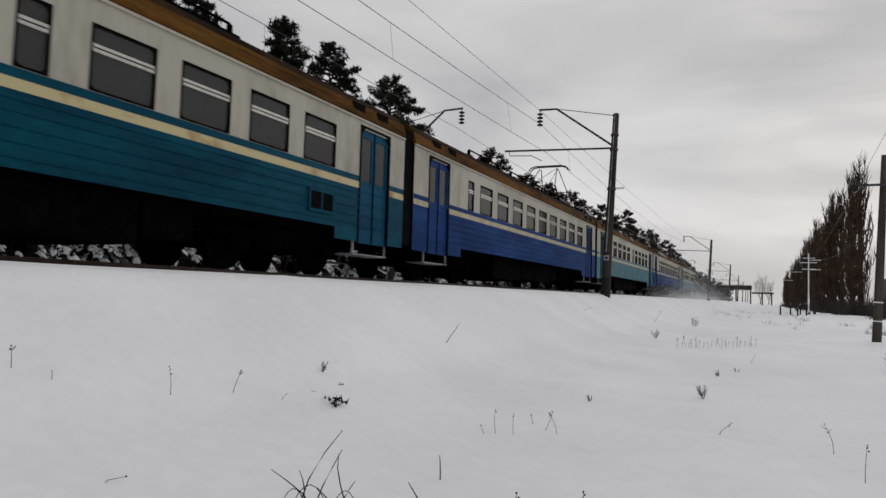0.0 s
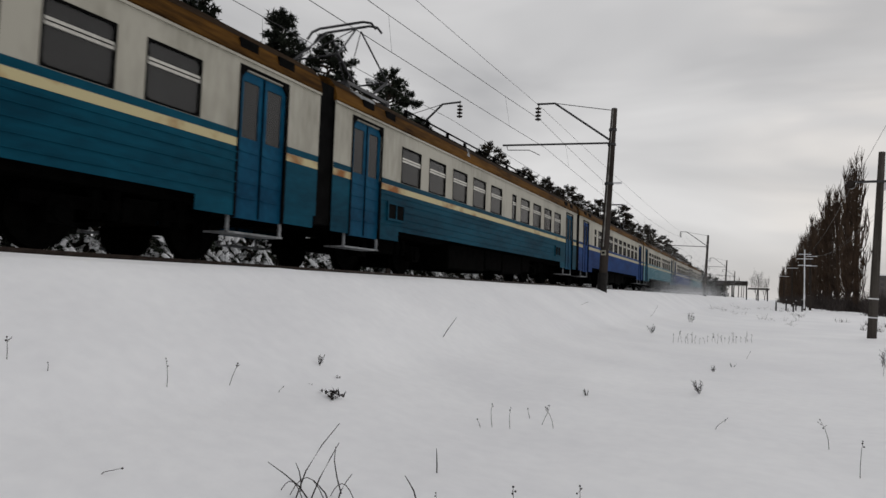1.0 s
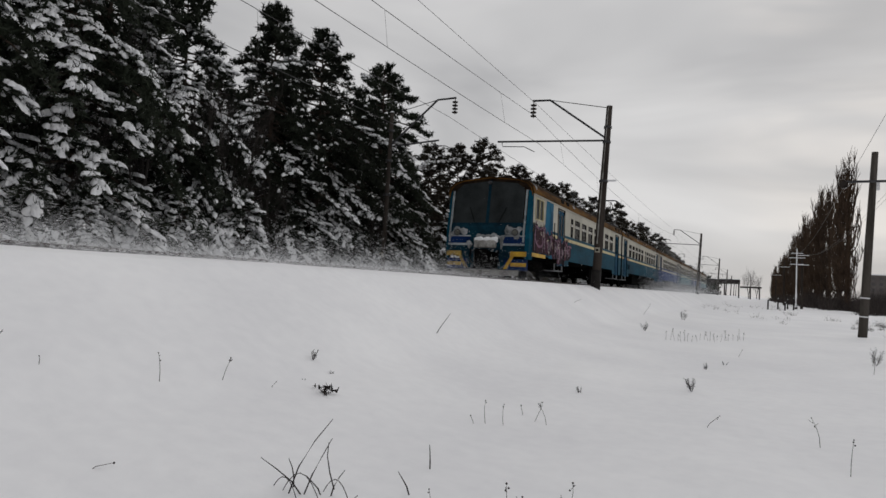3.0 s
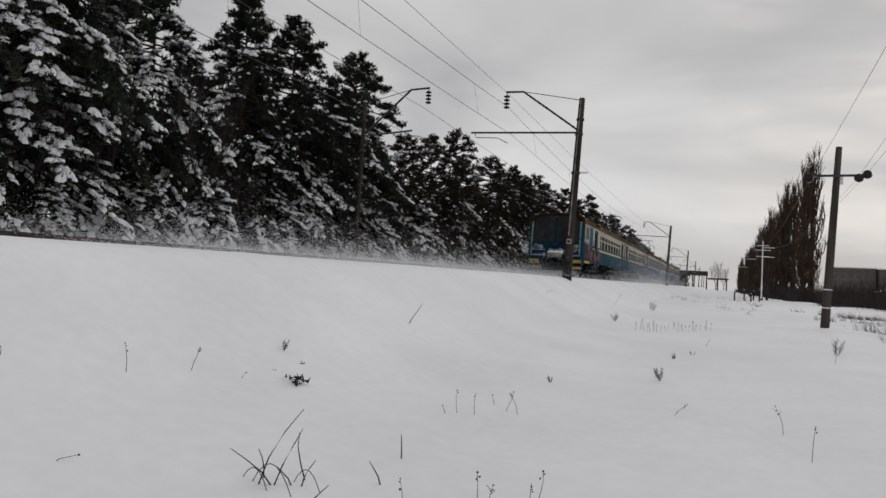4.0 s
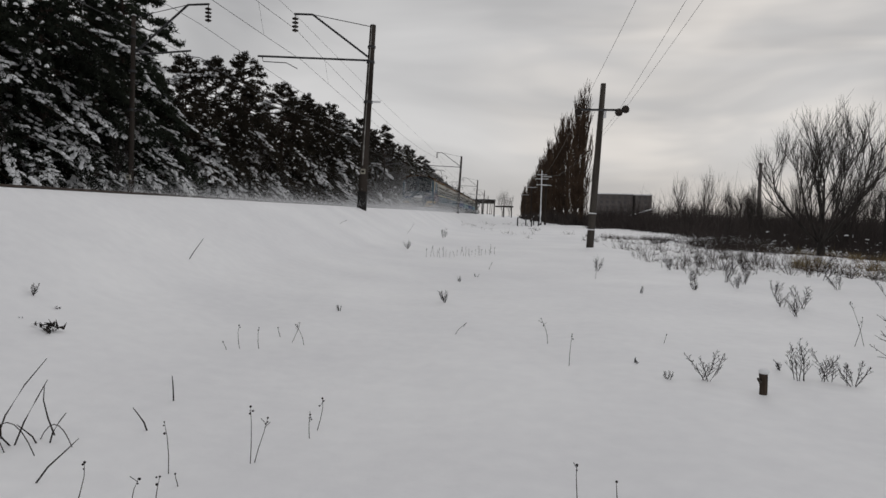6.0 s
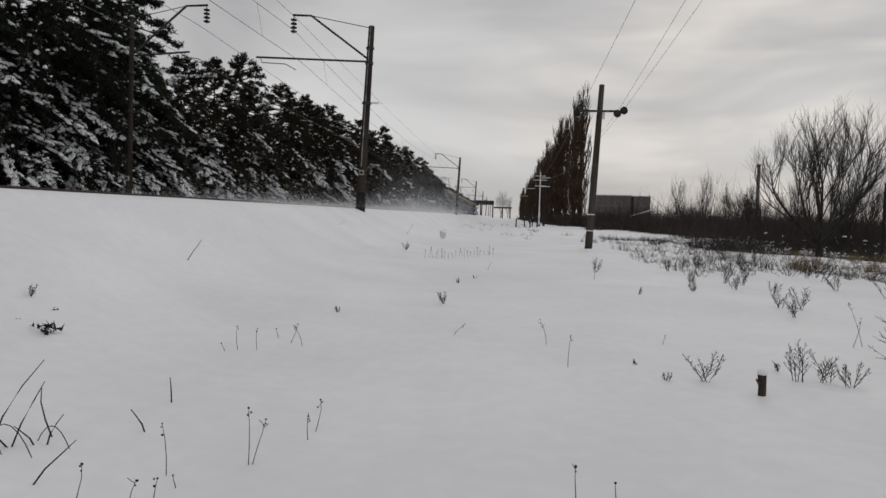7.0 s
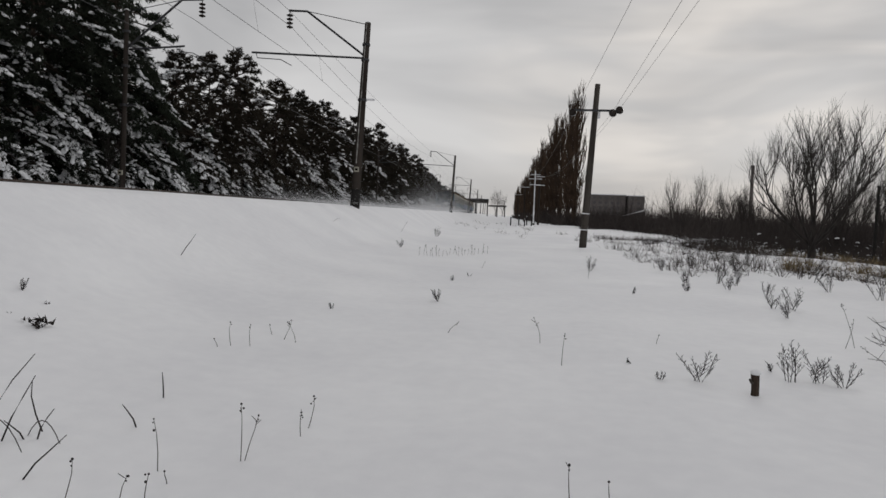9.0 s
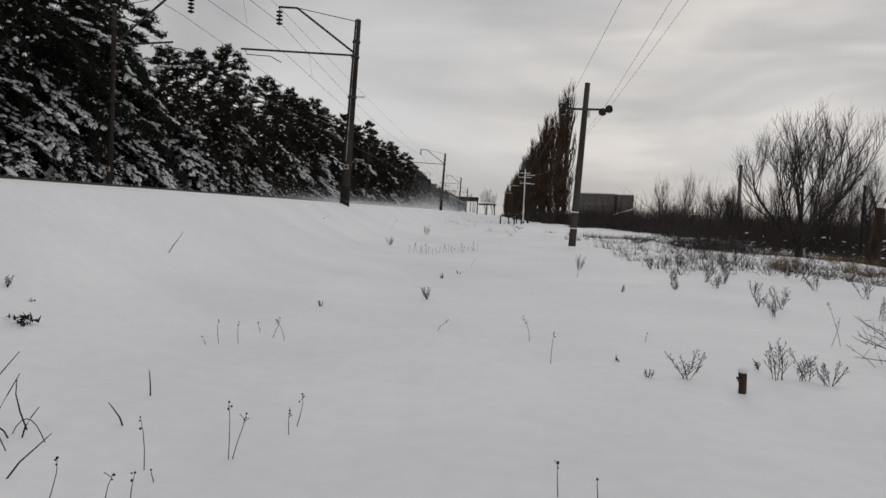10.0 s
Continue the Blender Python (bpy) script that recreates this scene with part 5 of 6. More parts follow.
plant_tree("bare_tree", bare_tree_mesh(71, 5.4, 6, 0.9, 0.16, 3, 0.05), 19.2, 27.5, 0.8, 2.1, "leafless roadside tree with long arching twigs", "bare tree", "bare trees beyond the field", ("trunk", "crown"))
for x, y, s in ((0.8, 520, 3.0), (6.5, 560, 2.6)):
    plant_tree("bare_tree", SMALL_TREE[0], x, y, s, 0.7, "hazy leafless tree at the end of the line", "bare tree", "bare trees beyond the field", ("trunk", "crown"))
for i, (x, y, s) in enumerate(((-20.4, 22.6, 1.35), (-19.6, 24.0, 0.9), (-20.2, 20.8, 1.2), (-19.8, 31.8, 1.0), (-19.5, 6.8, 1.2), (-19.8, 12.4, 1.1), (-20.0, 17.0, 1.3))):
    plant_tree("bare_tree", SMALL_TREE[i % 4], x, y, s, 1.3 * i, "leafless sapling among the snowy pines", "bare tree", "saplings at the wood edge", ("trunk", "crown"))
lone = thing("bare_tree", "tall leafless tree with long overhanging twigs", "bare tree", pose(11.6, 14.6, ground_z(11.6, 14.6)), "bare trees beyond the field")
part("trunk", tube(bmesh.new(), ((0, 0, -0.3), (0.05, 0, 2.4), (-0.1, 0, 4.6)), [0.17, 0.14, 0.11], 9), GREY_BARK, lone)
rng_l, lone_crown = random.Random(77), bmesh.new()
for k in range(5):
    limb(lone_crown, (-0.05, 0, 3.4 + 0.28 * k), Vector((-1.0 if k % 2 else 0.8, rng_l.uniform(-0.6, 0.6), 0.55)).normalized(), 2.0, 0.06, 3, rng_l, 0.55, -0.02, 5)
part("crown", lone_crown, GREY_BARK, lone)
snag = thing("tree_snag", "thick dark broken trunk with snow on its stubs", "dead tree", pose(17.35, 31.0, ground_z(17.35, 31.0)))
sg = tube(bmesh.new(), ((0, 0, -0.2), (0.03, 0, 0.7), (0.12, 0, 1.7), (0.2, 0, 2.6)), [0.33, 0.27, 0.24, 0.16], 10)
for v in sg.verts:
    v.co += 0.05 * Vector((noise.noise(v.co * 3), noise.noise(v.co * 3 + Vector((5, 0, 0))), 0))
part("trunk", sg, BARK, snag)
for k, (z, dx, dz, r) in enumerate(((1.0, 0.9, 0.15, 0.09), (1.9, -0.35, 1.5, 0.07), (2.3, 0.5, 1.0, 0.08), (0.3, 0.8, -0.05, 0.12))):
    lb = tube(bmesh.new(), ((0.1, 0, z), (0.1 + dx * 0.5, 0.05, z + dz * 0.6), (0.1 + dx, 0.1, z + dz)), [r, r * 0.8, r * 0.4], 6)
    part("limb", lb, BARK, snag)
    part("snow_cap", tube(bmesh.new(), ((0.12, 0, z + r), (0.1 + dx * 0.5, 0.05, z + dz * 0.6 + r * 0.8)), r * 0.45, 6), SNOW_CAP, snag)
post = thing("fence_post", "thin dark weathered post at the field edge", "post", pose(19.45, 36.0, ground_z(19.45, 36.0)))
part("shaft", tube(bmesh.new(), ((0, 0, -0.2), (0.04, 0, 4.0)), [0.09, 0.07], 8), TAR, post)


# ---- brush and dry weeds too many to count ----
def scatter(name, n, xr, yr, per, length, width, mat, label, seed, up=1.2, keep=None):
    rs = np.random.RandomState(seed)
    p = np.stack([rs.uniform(*xr, n), rs.uniform(*yr, n), np.zeros(n)], axis=1)
    if keep is not None:
        p = np.array([q for q in p if keep(q[0], q[1])])
    p[:, 2] = [ground_z(a, b) - 0.02 for a, b, _ in p]
    size = np.array([max(0.25, 0.75 + 0.9 * noise.noise((a * 0.21, b * 0.15, seed * 1.0)) + 0.5 * noise.noise((a * 0.9, b * 0.6, seed * 2.0))) for a, b, _ in p])
    v, f = blades(p, per, length, width, rs, up, 0.8, size)
    tagged(new(name, mesh_from(name, v, f, mat)), label, name.replace("_", " "), kind="stuff")


scatter("brush", 760, (16, 90), (55, 120), 34, 4.6, 0.026, BRUSH, "tall leafless brown scrub beyond the lane", 70, 1.5, keep=lambda x, y: x > 0.24 * y and noise.noise((x * 0.2, y * 0.1, 6.5)) > -0.12)
gap_noise = lambda x, y: noise.noise((x * 0.12, y * 0.08, 5.5)) > -0.08
scatter("brush", 1500, (16, 110), (62, 230), 24, 5.0, 0.034, BRUSH, "dense leafless brown brush beyond the field", 71, 1.6, keep=lambda x, y: gap_noise(x, y) and x > 9 + 0.06 * y)
scatter("brush", 1700, (13, 60), (44, 66), 22, 2.4, 0.016, BRUSH, "thicket of bare twigs beside the snowy lane", 72, 1.7, keep=lambda x, y: gap_noise(x * 1.7, y * 1.7) and x > 3 + 0.33 * y)
scatter("brush", 260, (9, 26), (29.5, 37), 20, 1.15, 0.009, BRUSH, "low dark scrub behind the broad bare tree", 78, 1.2, keep=lambda x, y: 0.27 * y < x < 0.36 * y or x > 0.5 * y)
scatter("brush", 420, (12, 44), (78, 150), 26, 3.4, 0.035, BRUSH, "brown scrub at the far side of the field", 83, 1.4, keep=lambda x, y: 0.12 * y < x < 0.30 * y)
scatter("brush", 34, (11.2, 13.8), (33.5, 38), 20, 1.9, 0.011, BRUSH, "upright thicket of dark bare shoots", 79, 2.4)
scatter("brush", 300, (16, 34), (38, 47), 24, 1.3, 0.012, BRUSH, "dark tangled bank of dead stems and scrub", 81, 0.9, keep=lambda x, y: x > 0.40 * y)
scatter("brush", 60, (8.0, 12.5), (35, 40), 22, 0.7, 0.012, BRUSH, "dark clumps of dead scrub along the ditch", 82, 0.7, keep=lambda x, y: noise.noise((x * 0.7, y * 0.5, 3)) > -0.1)
scatter("brush", 1000, (60, 420), (240, 420), 18, 8.0, 0.16, BRUSH, "far line of bare woodland on the horizon", 73, 1.2)
scatter("brush", 1500, (7, 24), (98, 330), 16, 2.6, 0.06, BRUSH, "brown brush at the foot of the poplars", 74, 1.5, keep=lambda x, y: x > 9)
scatter("dry_weeds", 2600, (4.6, 22), (17, 52), 10, 0.45, 0.0065, STALK, "dry brown weeds poking through the snow", 75, 1.3, keep=lambda x, y: noise.noise((x * 0.5, y * 0.3, 2)) + 0.6 * noise.noise((x * 1.7, y * 1.1, 7)) > 0.55 - 0.16 * (x - 0.10 * y))
scatter("dry_weeds", 1100, (9, 20), (21, 33), 12, 0.45, 0.010, DRY_GRASS, "tawny dry grass near the broad bare tree", 76, 0.9, keep=lambda x, y: x > 0.42 * y and noise.noise((x * 0.6, y * 0.4, 9)) > 0.0)
scatter("dry_weeds", 300, (-4, 4), (40, 110), 6, 0.4, 0.008, STALK, "sparse weeds along the foot of the bank", 77, 1.3, keep=lambda x, y: noise.noise((x * 0.4, y * 0.1, 4)) > 0.1)


def scrub_snow(n, xr, yr, high, size, label, seed, keep):
    """Small lobes of snow caught in the twigs of the scrub."""
    rs = np.random.RandomState(seed)
    p = np.stack([rs.uniform(*xr, n), rs.uniform(*yr, n), rs.uniform(0, 1, n) ** 1.8 * high], axis=1)
    p = np.array([q for q in p if keep(q[0], q[1])])
    p[:, 2] += [ground_z(a, b) for a, b, _ in p]
    way = np.stack([rs.normal(size=len(p)), rs.normal(size=len(p)) * 0.4, rs.normal(size=len(p)) * 0.25], axis=1)
    way /= np.linalg.norm(way, axis=1, keepdims=True)
    v, f = snow_lobes(p, way, size, size * 0.4, rs)
    tagged(new("scrub_snow", mesh_from("scrub_snow", v, f, SNOW_CAP)), label, "snow", kind="stuff")


scrub_snow(520, (13, 60), (43, 66), 1.2, 0.13, "snow caught in the bare thicket", 85, lambda x, y: x > 3 + 0.3 * y)
scrub_snow(420, (12, 34), (31, 47), 0.4, 0.10, "snow lying on dead stems beside the bare tree", 86, lambda x, y: x > 0.36 * y)
scrub_snow(320, (9, 24), (34, 52), 0.2, 0.2, "snow lying along the ditch", 87, lambda x, y: 0.22 * y < x < 0.45 * y)


# ---- single weeds in the near snow ----
STALKS_A = [(-4.91, 3.04, 0.16, -0.01), (-4.4, 4.04, 0.23, -0.02), (-4.33, 4.68, 0.19, 0.07), (-4.63, 9.88, 0.31, 0.22), (-2.19, 4.58, 0.18, -0.01), (-3.54, 2.72, 0.02, 0.15),
            (-2.05, 3.99, 0.15, -0.09), (-1.64, 3.43, 0.28, -0.02), (-1.28, 3.65, 0.32, 0.0), (-1.27, 3.66, 0.25, 0.08), (-1.08, 4.13, 0.15, 0.0), (-1.09, 4.3, 0.21, 0.04)]
STALKS_B = [(-1.57, 2.95, 0.16, 0.03), (-1.51, 3.05, 0.14, 0.02), (-1.51, 3.29, 0.07, -0.02), (-1.82, 2.9, 0.22, 0.05), (0.48, 3.33, 0.17, -0.01), (0.67, 3.32, 0.1, -0.01),
            (-2.4, 6.32, 0.23, -0.01), (-2.25, 6.42, 0.21, 0.0), (-2.48, 6.21, 0.08, -0.04), (-2.2, 6.93, 0.1, -0.03), (-1.89, 6.74, 0.21, -0.09), (-2.05, 6.79, 0.2, 0.09)]
STALKS_C = [(-0.43, 7.64, 0.13, 0.14), (0.61, 7.35, 0.27, -0.08), (0.74, 6.38, 0.3, 0.02), (-4.25, 31.0, 0.48, 0.32), (-5.21, 21.83, 0.1, 0.22), (2.27, 15.78, 0.33, 0.02),
            (1.89, 7.62, 0.1, 0.03), (4.15, 7.9, 0.48, -0.16), (4.01, 7.86, 0.33, 0.07), (3.92, 6.74, 0.18, -0.29), (-0.22, 17.5, 0.18, 0.09), (-4.75, 3.24, 0.06, 0.0), (-4.11, 5.1, 0.06, 0.05)]
BUNCH = [(-2.61, 3.4, 0.45, 0.26), (-2.54, 3.46, 0.34, 0.17), (-2.41, 3.57, 0.16, 0.09), (-2.44, 3.69, 0.3, -0.06), (-2.52, 3.47, 0.23, -0.28), (-2.64, 3.51, 0.18, -0.04), (-2.44, 3.55, 0.12, -0.11), (-2.17, 3.1, 0.19, 0.21)]
TUFTS = [(-2.02, 8.75, 0.11), (-0.74, 10.26, 0.23), (-0.75, 13.83, 0.14), (-0.45, 15.06, 0.11), (1.39, 6.53, 0.08), (1.54, 5.95, 0.11), (1.87, 6.0, 0.3), (2.68, 6.48, 0.14), (2.68, 6.05, 0.35), (2.89, 6.08, 0.32),
         (3.02, 5.91, 0.26), (4.34, 10.04, 0.33), (3.67, 12.81, 0.2), (4.59, 13.33, 0.33), (-4.41, 6.17, 0.14), (-3.75, 5.51, 0.11), (-4.12, 5.63, 0.06), (-4.14, 6.15, 0.08), (4.47, 10.97, 0.27), (-3.09, 22.8, 0.29), (-2.94, 35.71, 0.45), (3.96, 13.94, 0.37), (4.99, 15.21, 0.5), (5.13, 14.49, 0.32), (4.71, 10.88, 0.42),
         (5.12, 12.82, 0.26), (2.56, 17.65, 0.4), (8.29, 22.57, 0.6), (4.52, 18.25, 0.4), (5.9, 10.2, 0.45), (6.91, 14.35, 0.5), (7.26, 13.15, 0.52), (2.6, 12.35, 0.15), (6.1, 17.2, 0.4), (6.6, 18.6, 0.45), (5.6, 19.4, 0.42), (7.6, 16.4, 0.5), (8.6, 18.8, 0.55)]


def stalk(x, y, h, lean, rng, dark=False, thick=1.0):
    """A dry stem; lean is its shift across the line of sight from the viewpoint."""
    far = math.hypot(x, y)
    side = Vector((y / far, -x / far, 0))
    t = thing("weed_stalk", "thin dark stiff stem standing in the snow" if dark else "thin dry brown weed stem with seed heads", "weed", pose(x, y, ground_z(x, y)), "weed stems in the snow")
    bm = bmesh.new()
    bow = side * rng.uniform(-0.08, 0.08) * h
    top = side * lean + Vector((0, 0, h))
    r = (0.0048 if dark else 0.0024) * thick * (1 + far / 30)
    tube(bm, (Vector((0, 0, -0.04)), top * 0.35 + bow, top * 0.7 + bow, top), [r, r * 0.9, r * 0.7, r * 0.42], 5)
    if not dark and h > 0.12:
        for _ in range(rng.choice((0, 1, 2))):
            a = top * rng.uniform(0.7, 0.95)
            tube(bm, (a, a + side * rng.uniform(-0.04, 0.04) + Vector((0, 0, 0.03))), r * 0.6, 4)
    part("stem", bm, TWIG if dark else STALK, t)
    if not dark:
        hd = bmesh.new()
        for k in range(3 if h > 0.1 else 1):
            res = bmesh.ops.create_icosphere(hd, subdivisions=1, radius=rng.uniform(0.0045, 0.0075) * (1 + far / 40))
            off = top * (1 - 0.16 * k * rng.random()) + side * rng.uniform(-0.015, 0.015) * (k > 0)
            for v in res["verts"]:
                v.co += off
        part("seed_head", hd, TWIG, t)["kind"] = "stuff"


def twig_tuft(x, y, h, rng):
    t = thing("weed_tuft", "small branching tuft of dry weed dusted with snow", "weed", pose(x, y, ground_z(x, y)), "weed tufts in the snow")
    bm, sn = bmesh.new(), bmesh.new()
    far = math.hypot(x, y)
    r = 0.0030 * (1 + far / 25)
    for _ in range(3 if h < 0.2 else 5):
        a, lean = rng.uniform(0, 6.28), rng.uniform(0.1, 0.75)
        foot = Vector((rng.uniform(-0.14, 0.14) * h, rng.uniform(-0.14, 0.14) * h, -0.03))
        up = Vector((math.cos(a) * lean, math.sin(a) * lean, 1)).normalized()
        tip = foot + up * h * rng.uniform(0.65, 1.08)
        kink = foot.lerp(tip, 0.5) + Vector((rng.uniform(-0.06, 0.06), rng.uniform(-0.06, 0.06), 0.02)) * h
        tube(bm, (foot, kink, tip), [r, r * 0.75, r * 0.4], 4, cap=False)
        for k in range(9):
            q = 0.22 + 0.085 * k
            p = foot.lerp(kink, q * 2) if q < 0.5 else kink.lerp(tip, q * 2 - 1)
            turn = a + (1.3 if k % 2 else -1.3) + rng.uniform(-0.6, 0.6)
            e = p + (up + Vector((math.cos(turn), math.sin(turn), 0.1)) * 0.75) * h * (0.10 + 0.16 * (1.1 - q)) * rng.uniform(0.7, 1.2)
            tube(bm, (p, e), [r * 0.6, r * 0.4], 3, cap=False)
            for _ in range(2):
                m = p.lerp(e, rng.uniform(0.4, 0.95))
                tube(bm, (m, m + Vector((rng.uniform(-0.5, 0.5), rng.uniform(-0.5, 0.5), rng.uniform(0.3, 0.9))) * h * 0.10), [r * 0.6, r * 0.5], 3, cap=False)
            if rng.random() < 0.22:
                res = bmesh.ops.create_icosphere(sn, subdivisions=1, radius=rng.uniform(0.008, 0.016) * (0.5 + h))
                for v in res["verts"]:
                    v.co += e
    part("stem", bm, TWIG, t)["kind"] = "stuff"
    part("snow_dust", sn, SNOW_CAP, t)["kind"] = "stuff"


rng_w = random.Random(33)
for i, row in enumerate(STALKS_A + STALKS_B + STALKS_C):
    stalk(*row, rng_w, dark=i in (4, 6, 3))
for row in BUNCH:
    stalk(*row, rng_w, dark=True, thick=0.9)
for x, y, h, reach in ((-2.66, 3.42, 0.15, 0.36), (-2.48, 3.6, 0.11, 0.24), (-2.5, 3.36, 0.12, -0.26)):
    arch = thing("bent_stem", "dead weed stem bent over in an arch", "weed", pose(x, y, ground_z(x, y)), "weed stems in the snow")
    tube_pts = [(reach * u, -0.3 * reach * u, h * 4 * u * (1 - u) - 0.01) for u in (0.0, 0.15, 0.3, 0.45, 0.6, 0.75, 0.88, 1.0)]
    part("stem", tube(bmesh.new(), tube_pts, 0.0028, 5), TWIG, arch)
for row in TUFTS:
    twig_tuft(*row, rng_w)
for i in range(26):
    u = i / 25
    stalk(-2.15 + 2.05 * u + rng_w.uniform(-0.05, 0.05), 20.5 + 3.1 * u + rng_w.uniform(-0.5, 0.5), rng_w.uniform(0.14, 0.34), rng_w.uniform(-0.06, 0.06), rng_w)


# ---- clump of withered leaves on the bank ----
leaf_clump = thing("withered_clump", "dark withered leaf clump on the snow", "weed", pose(-3.75, 5.51, ground_z(-3.75, 5.51)))
rs_l = np.random.RandomState(6)
for k in range(16):
    v, f = blades(np.array([[rs_l.normal() * 0.045, rs_l.normal() * 0.045, 0.01 + 0.05 * rs_l.rand()]]), 3, 0.06, 0.013, rs_l, 0.3)
    part("leaf", mesh_from("leaf", v, f, TWIG), None, leaf_clump)


# ---- heap of fallen branches ----
heap = thing("branch_heap", "heap of dark fallen branches half under snow", "branches", pose(4.35, 6.75, ground_z(4.35, 6.75)))
rng_h = random.Random(52)
for k in range(15):
    a, h = rng_h.uniform(0, 6.28), rng_h.uniform(0.05, 0.42)
    ln = rng_h.uniform(0.3, 0.65)
    d = Vector((math.cos(a) * ln, math.sin(a) * ln, h))
    o = Vector((rng_h.uniform(-0.3, 0.3), rng_h.uniform(-0.3, 0.3), -0.02))
    br = tube(bmesh.new(), (o, o + d * 0.5 + Vector((0, 0, 0.05)), o + d), [0.006, 0.0045, 0.002], 5)
    for _ in range(4):
        q = o + d * rng_h.uniform(0.4, 0.95)
        tube(br, (q, q + Vector((rng_h.uniform(-0.15, 0.15), rng_h.uniform(-0.15, 0.15), rng_h.uniform(0.0, 0.14)))), [0.003, 0.0015], 4, cap=False)
    part("branch", br, TWIG, heap)
part("log", tube(bmesh.new(), ((-0.3, -0.25, 0.03), (0.1, -0.28, 0.06), (0.5, -0.22, 0.04)), [0.06, 0.065, 0.05], 9), BARK, heap)
hs = bmesh.new()
bmesh.ops.create_icosphere(hs, subdivisions=3, radius=0.22)
for v in hs.verts:
    v.co = Vector((v.co.x * 1.7, v.co.y * 1.2, v.co.z * 0.5 + 0.02)) + Vector((0.15, -0.1, 0.03)) + 0.04 * Vector((noise.noise(v.co * 6), noise.noise(v.co * 6 + Vector((9, 0, 0))), 0))
part("snow_cover", hs, SNOW_CAP, heap, smooth=True)


# ---- stump with a cap of snow ----
stump = thing("wooden_stump", "short dark broken wooden post with snow cap", "stump", pose(2.18, 5.56, ground_z(2.18, 5.56)))
bm = bmesh.new()
tube(bm, ((0, 0, -0.15), (0.003, 0, 0.06), (-0.004, 0, 0.17)), [0.032, 0.029, 0.033], 9)
for v in bm.verts:
    v.co.x += 0.006 * noise.noise(v.co * 30)
part("post", bm, BARK, stump)
part("splinter", tube(bmesh.new(), ((-0.03, -0.02, 0.10), (-0.055, -0.02, 0.135)), [0.014, 0.008], 5), OLD_WOOD, stump)
cap = bmesh.new()
bmesh.ops.create_icosphere(cap, subdivisions=3, radius=0.042)
for v in cap.verts:
    v.co.z = v.co.z * 0.6 + 0.185
    v.co.x += 0.006 * noise.noise(v.co * 20)
part("snow_cap", cap, SNOW_CAP, stump, smooth=True)


# ---- telegraph poles ----
def telegraph_pole(x, y, height, lean, arms, label, snowy=False, r=0.15):
    p = thing("telegraph_pole", label, "pole", pose(x, y, ground_z(x, y)), "poles along the line")
    at = lambda z: Vector((lean * z / height, 0, z))
    part("shaft", tube(bmesh.new(), (at(-0.3), at(height / 2), at(height)), [r * 1.15, r, r * 0.8], 12), CONCRETE if snowy else OLD_WOOD, p, smooth=True)
    if snowy and r < 0.15:
        crust = bmesh.new()
        rows = []
        for k in range(24):
            z = 0.25 + (height - 0.3) * k / 23
            w = 0.62 + 0.4 * noise.noise((z * 1.4, x, 2.0))
            rr = r * (1.16 - 0.36 * z / height) + 0.006
            rows.append([crust.verts.new(at(z) + Vector((rr * math.sin(a), -rr * math.cos(a), 0))) for a in (-0.3 - w, -0.3 - w / 2, -0.3, -0.3 + w / 2, -0.3 + w)])
        for a, b in zip(rows, rows[1:]):
            for i in range(4):
                crust.faces.new((a[i], a[i + 1], b[i + 1], b[i]))
        part("snow_crust", crust, SNOW_CAP, p, "snow driven onto the windward side of the pole")
    for k, (z, half) in enumerate(arms):
        bar = bmesh.new()
        c = at(z)
        box(bar, c.x - half, c.x + half, -0.16 - r, -0.06 - r, z - 0.04, z + 0.04)
        cross = part("crossarm", bar, SNOW_CAP if snowy else GALV, p, "steel crossarm dusted with snow" if snowy else "thin steel crossarm")
        for q in ((-1, -0.55, 0.55, 1) if snowy else (-1, 0.72, 1)):
            ib = bmesh.new()
            if snowy:
                tube(ib, ((c.x + q * half, -0.12 - r, z), (c.x + q * half, -0.12 - r, z + 0.2)), [0.05, 0.03], 8)
            else:
                disc(ib, (c.x + q * half * 1.06, -0.12 - r, z + (0.03 if q == 1 else -0.10)), (0.3, 1, 0), 0.16, 0.14, 14)
                disc(ib, (c.x + q * half * 1.06, -0.2 - r, z + (0.03 if q == 1 else -0.10)), (0.3, 1, 0), 0.10, 0.14, 14)
            part("insulator", ib, PORCELAIN, cross)
    if not snowy:
        for z in (0.75, 1.45):
            part("snow_band", tube(bmesh.new(), (at(z), at(z + 0.04)), r * 1.16, 12), SNOW_CAP, p)
        part("fitting", box(bmesh.new(), at(height - 1.3).x + 0.05, at(height - 1.3).x + 0.22, -0.05, 0.05, height - 1.45, height - 1.1), SNOW_CAP, p)
    return p


telegraph_pole(3.92, 29.57, 7.0, 0.34, ((5.85, 0.92),), "leaning grey wooden pole with round insulators", r=0.14)
telegraph_pole(5.85, 100, 8.0, 0.02, ((7.35, 0.72), (6.75, 0.95), (5.9, 0.8)), "snow-whitened telegraph pole with three crossarms", snowy=True, r=0.14)
telegraph_pole(6.75, 104, 7.9, 0.0, ((7.3, 0.8), (6.0, 0.8)), "dark telegraph pole with two snowy crossarms", snowy=True)
telegraph_pole(6.6, 150, 8.6, 0.0, ((7.6, 0.95),), "far telegraph pole with one crossarm", snowy=True)
telegraph_pole(7.4, 215, 8.6, 0.0, ((7.9, 1.3),), "far telegraph pole with one crossarm", snowy=True)
wl_thing = thing("pole_wires", "thin slack wires hanging between the poles", "wire", pose(0, 0, 0))
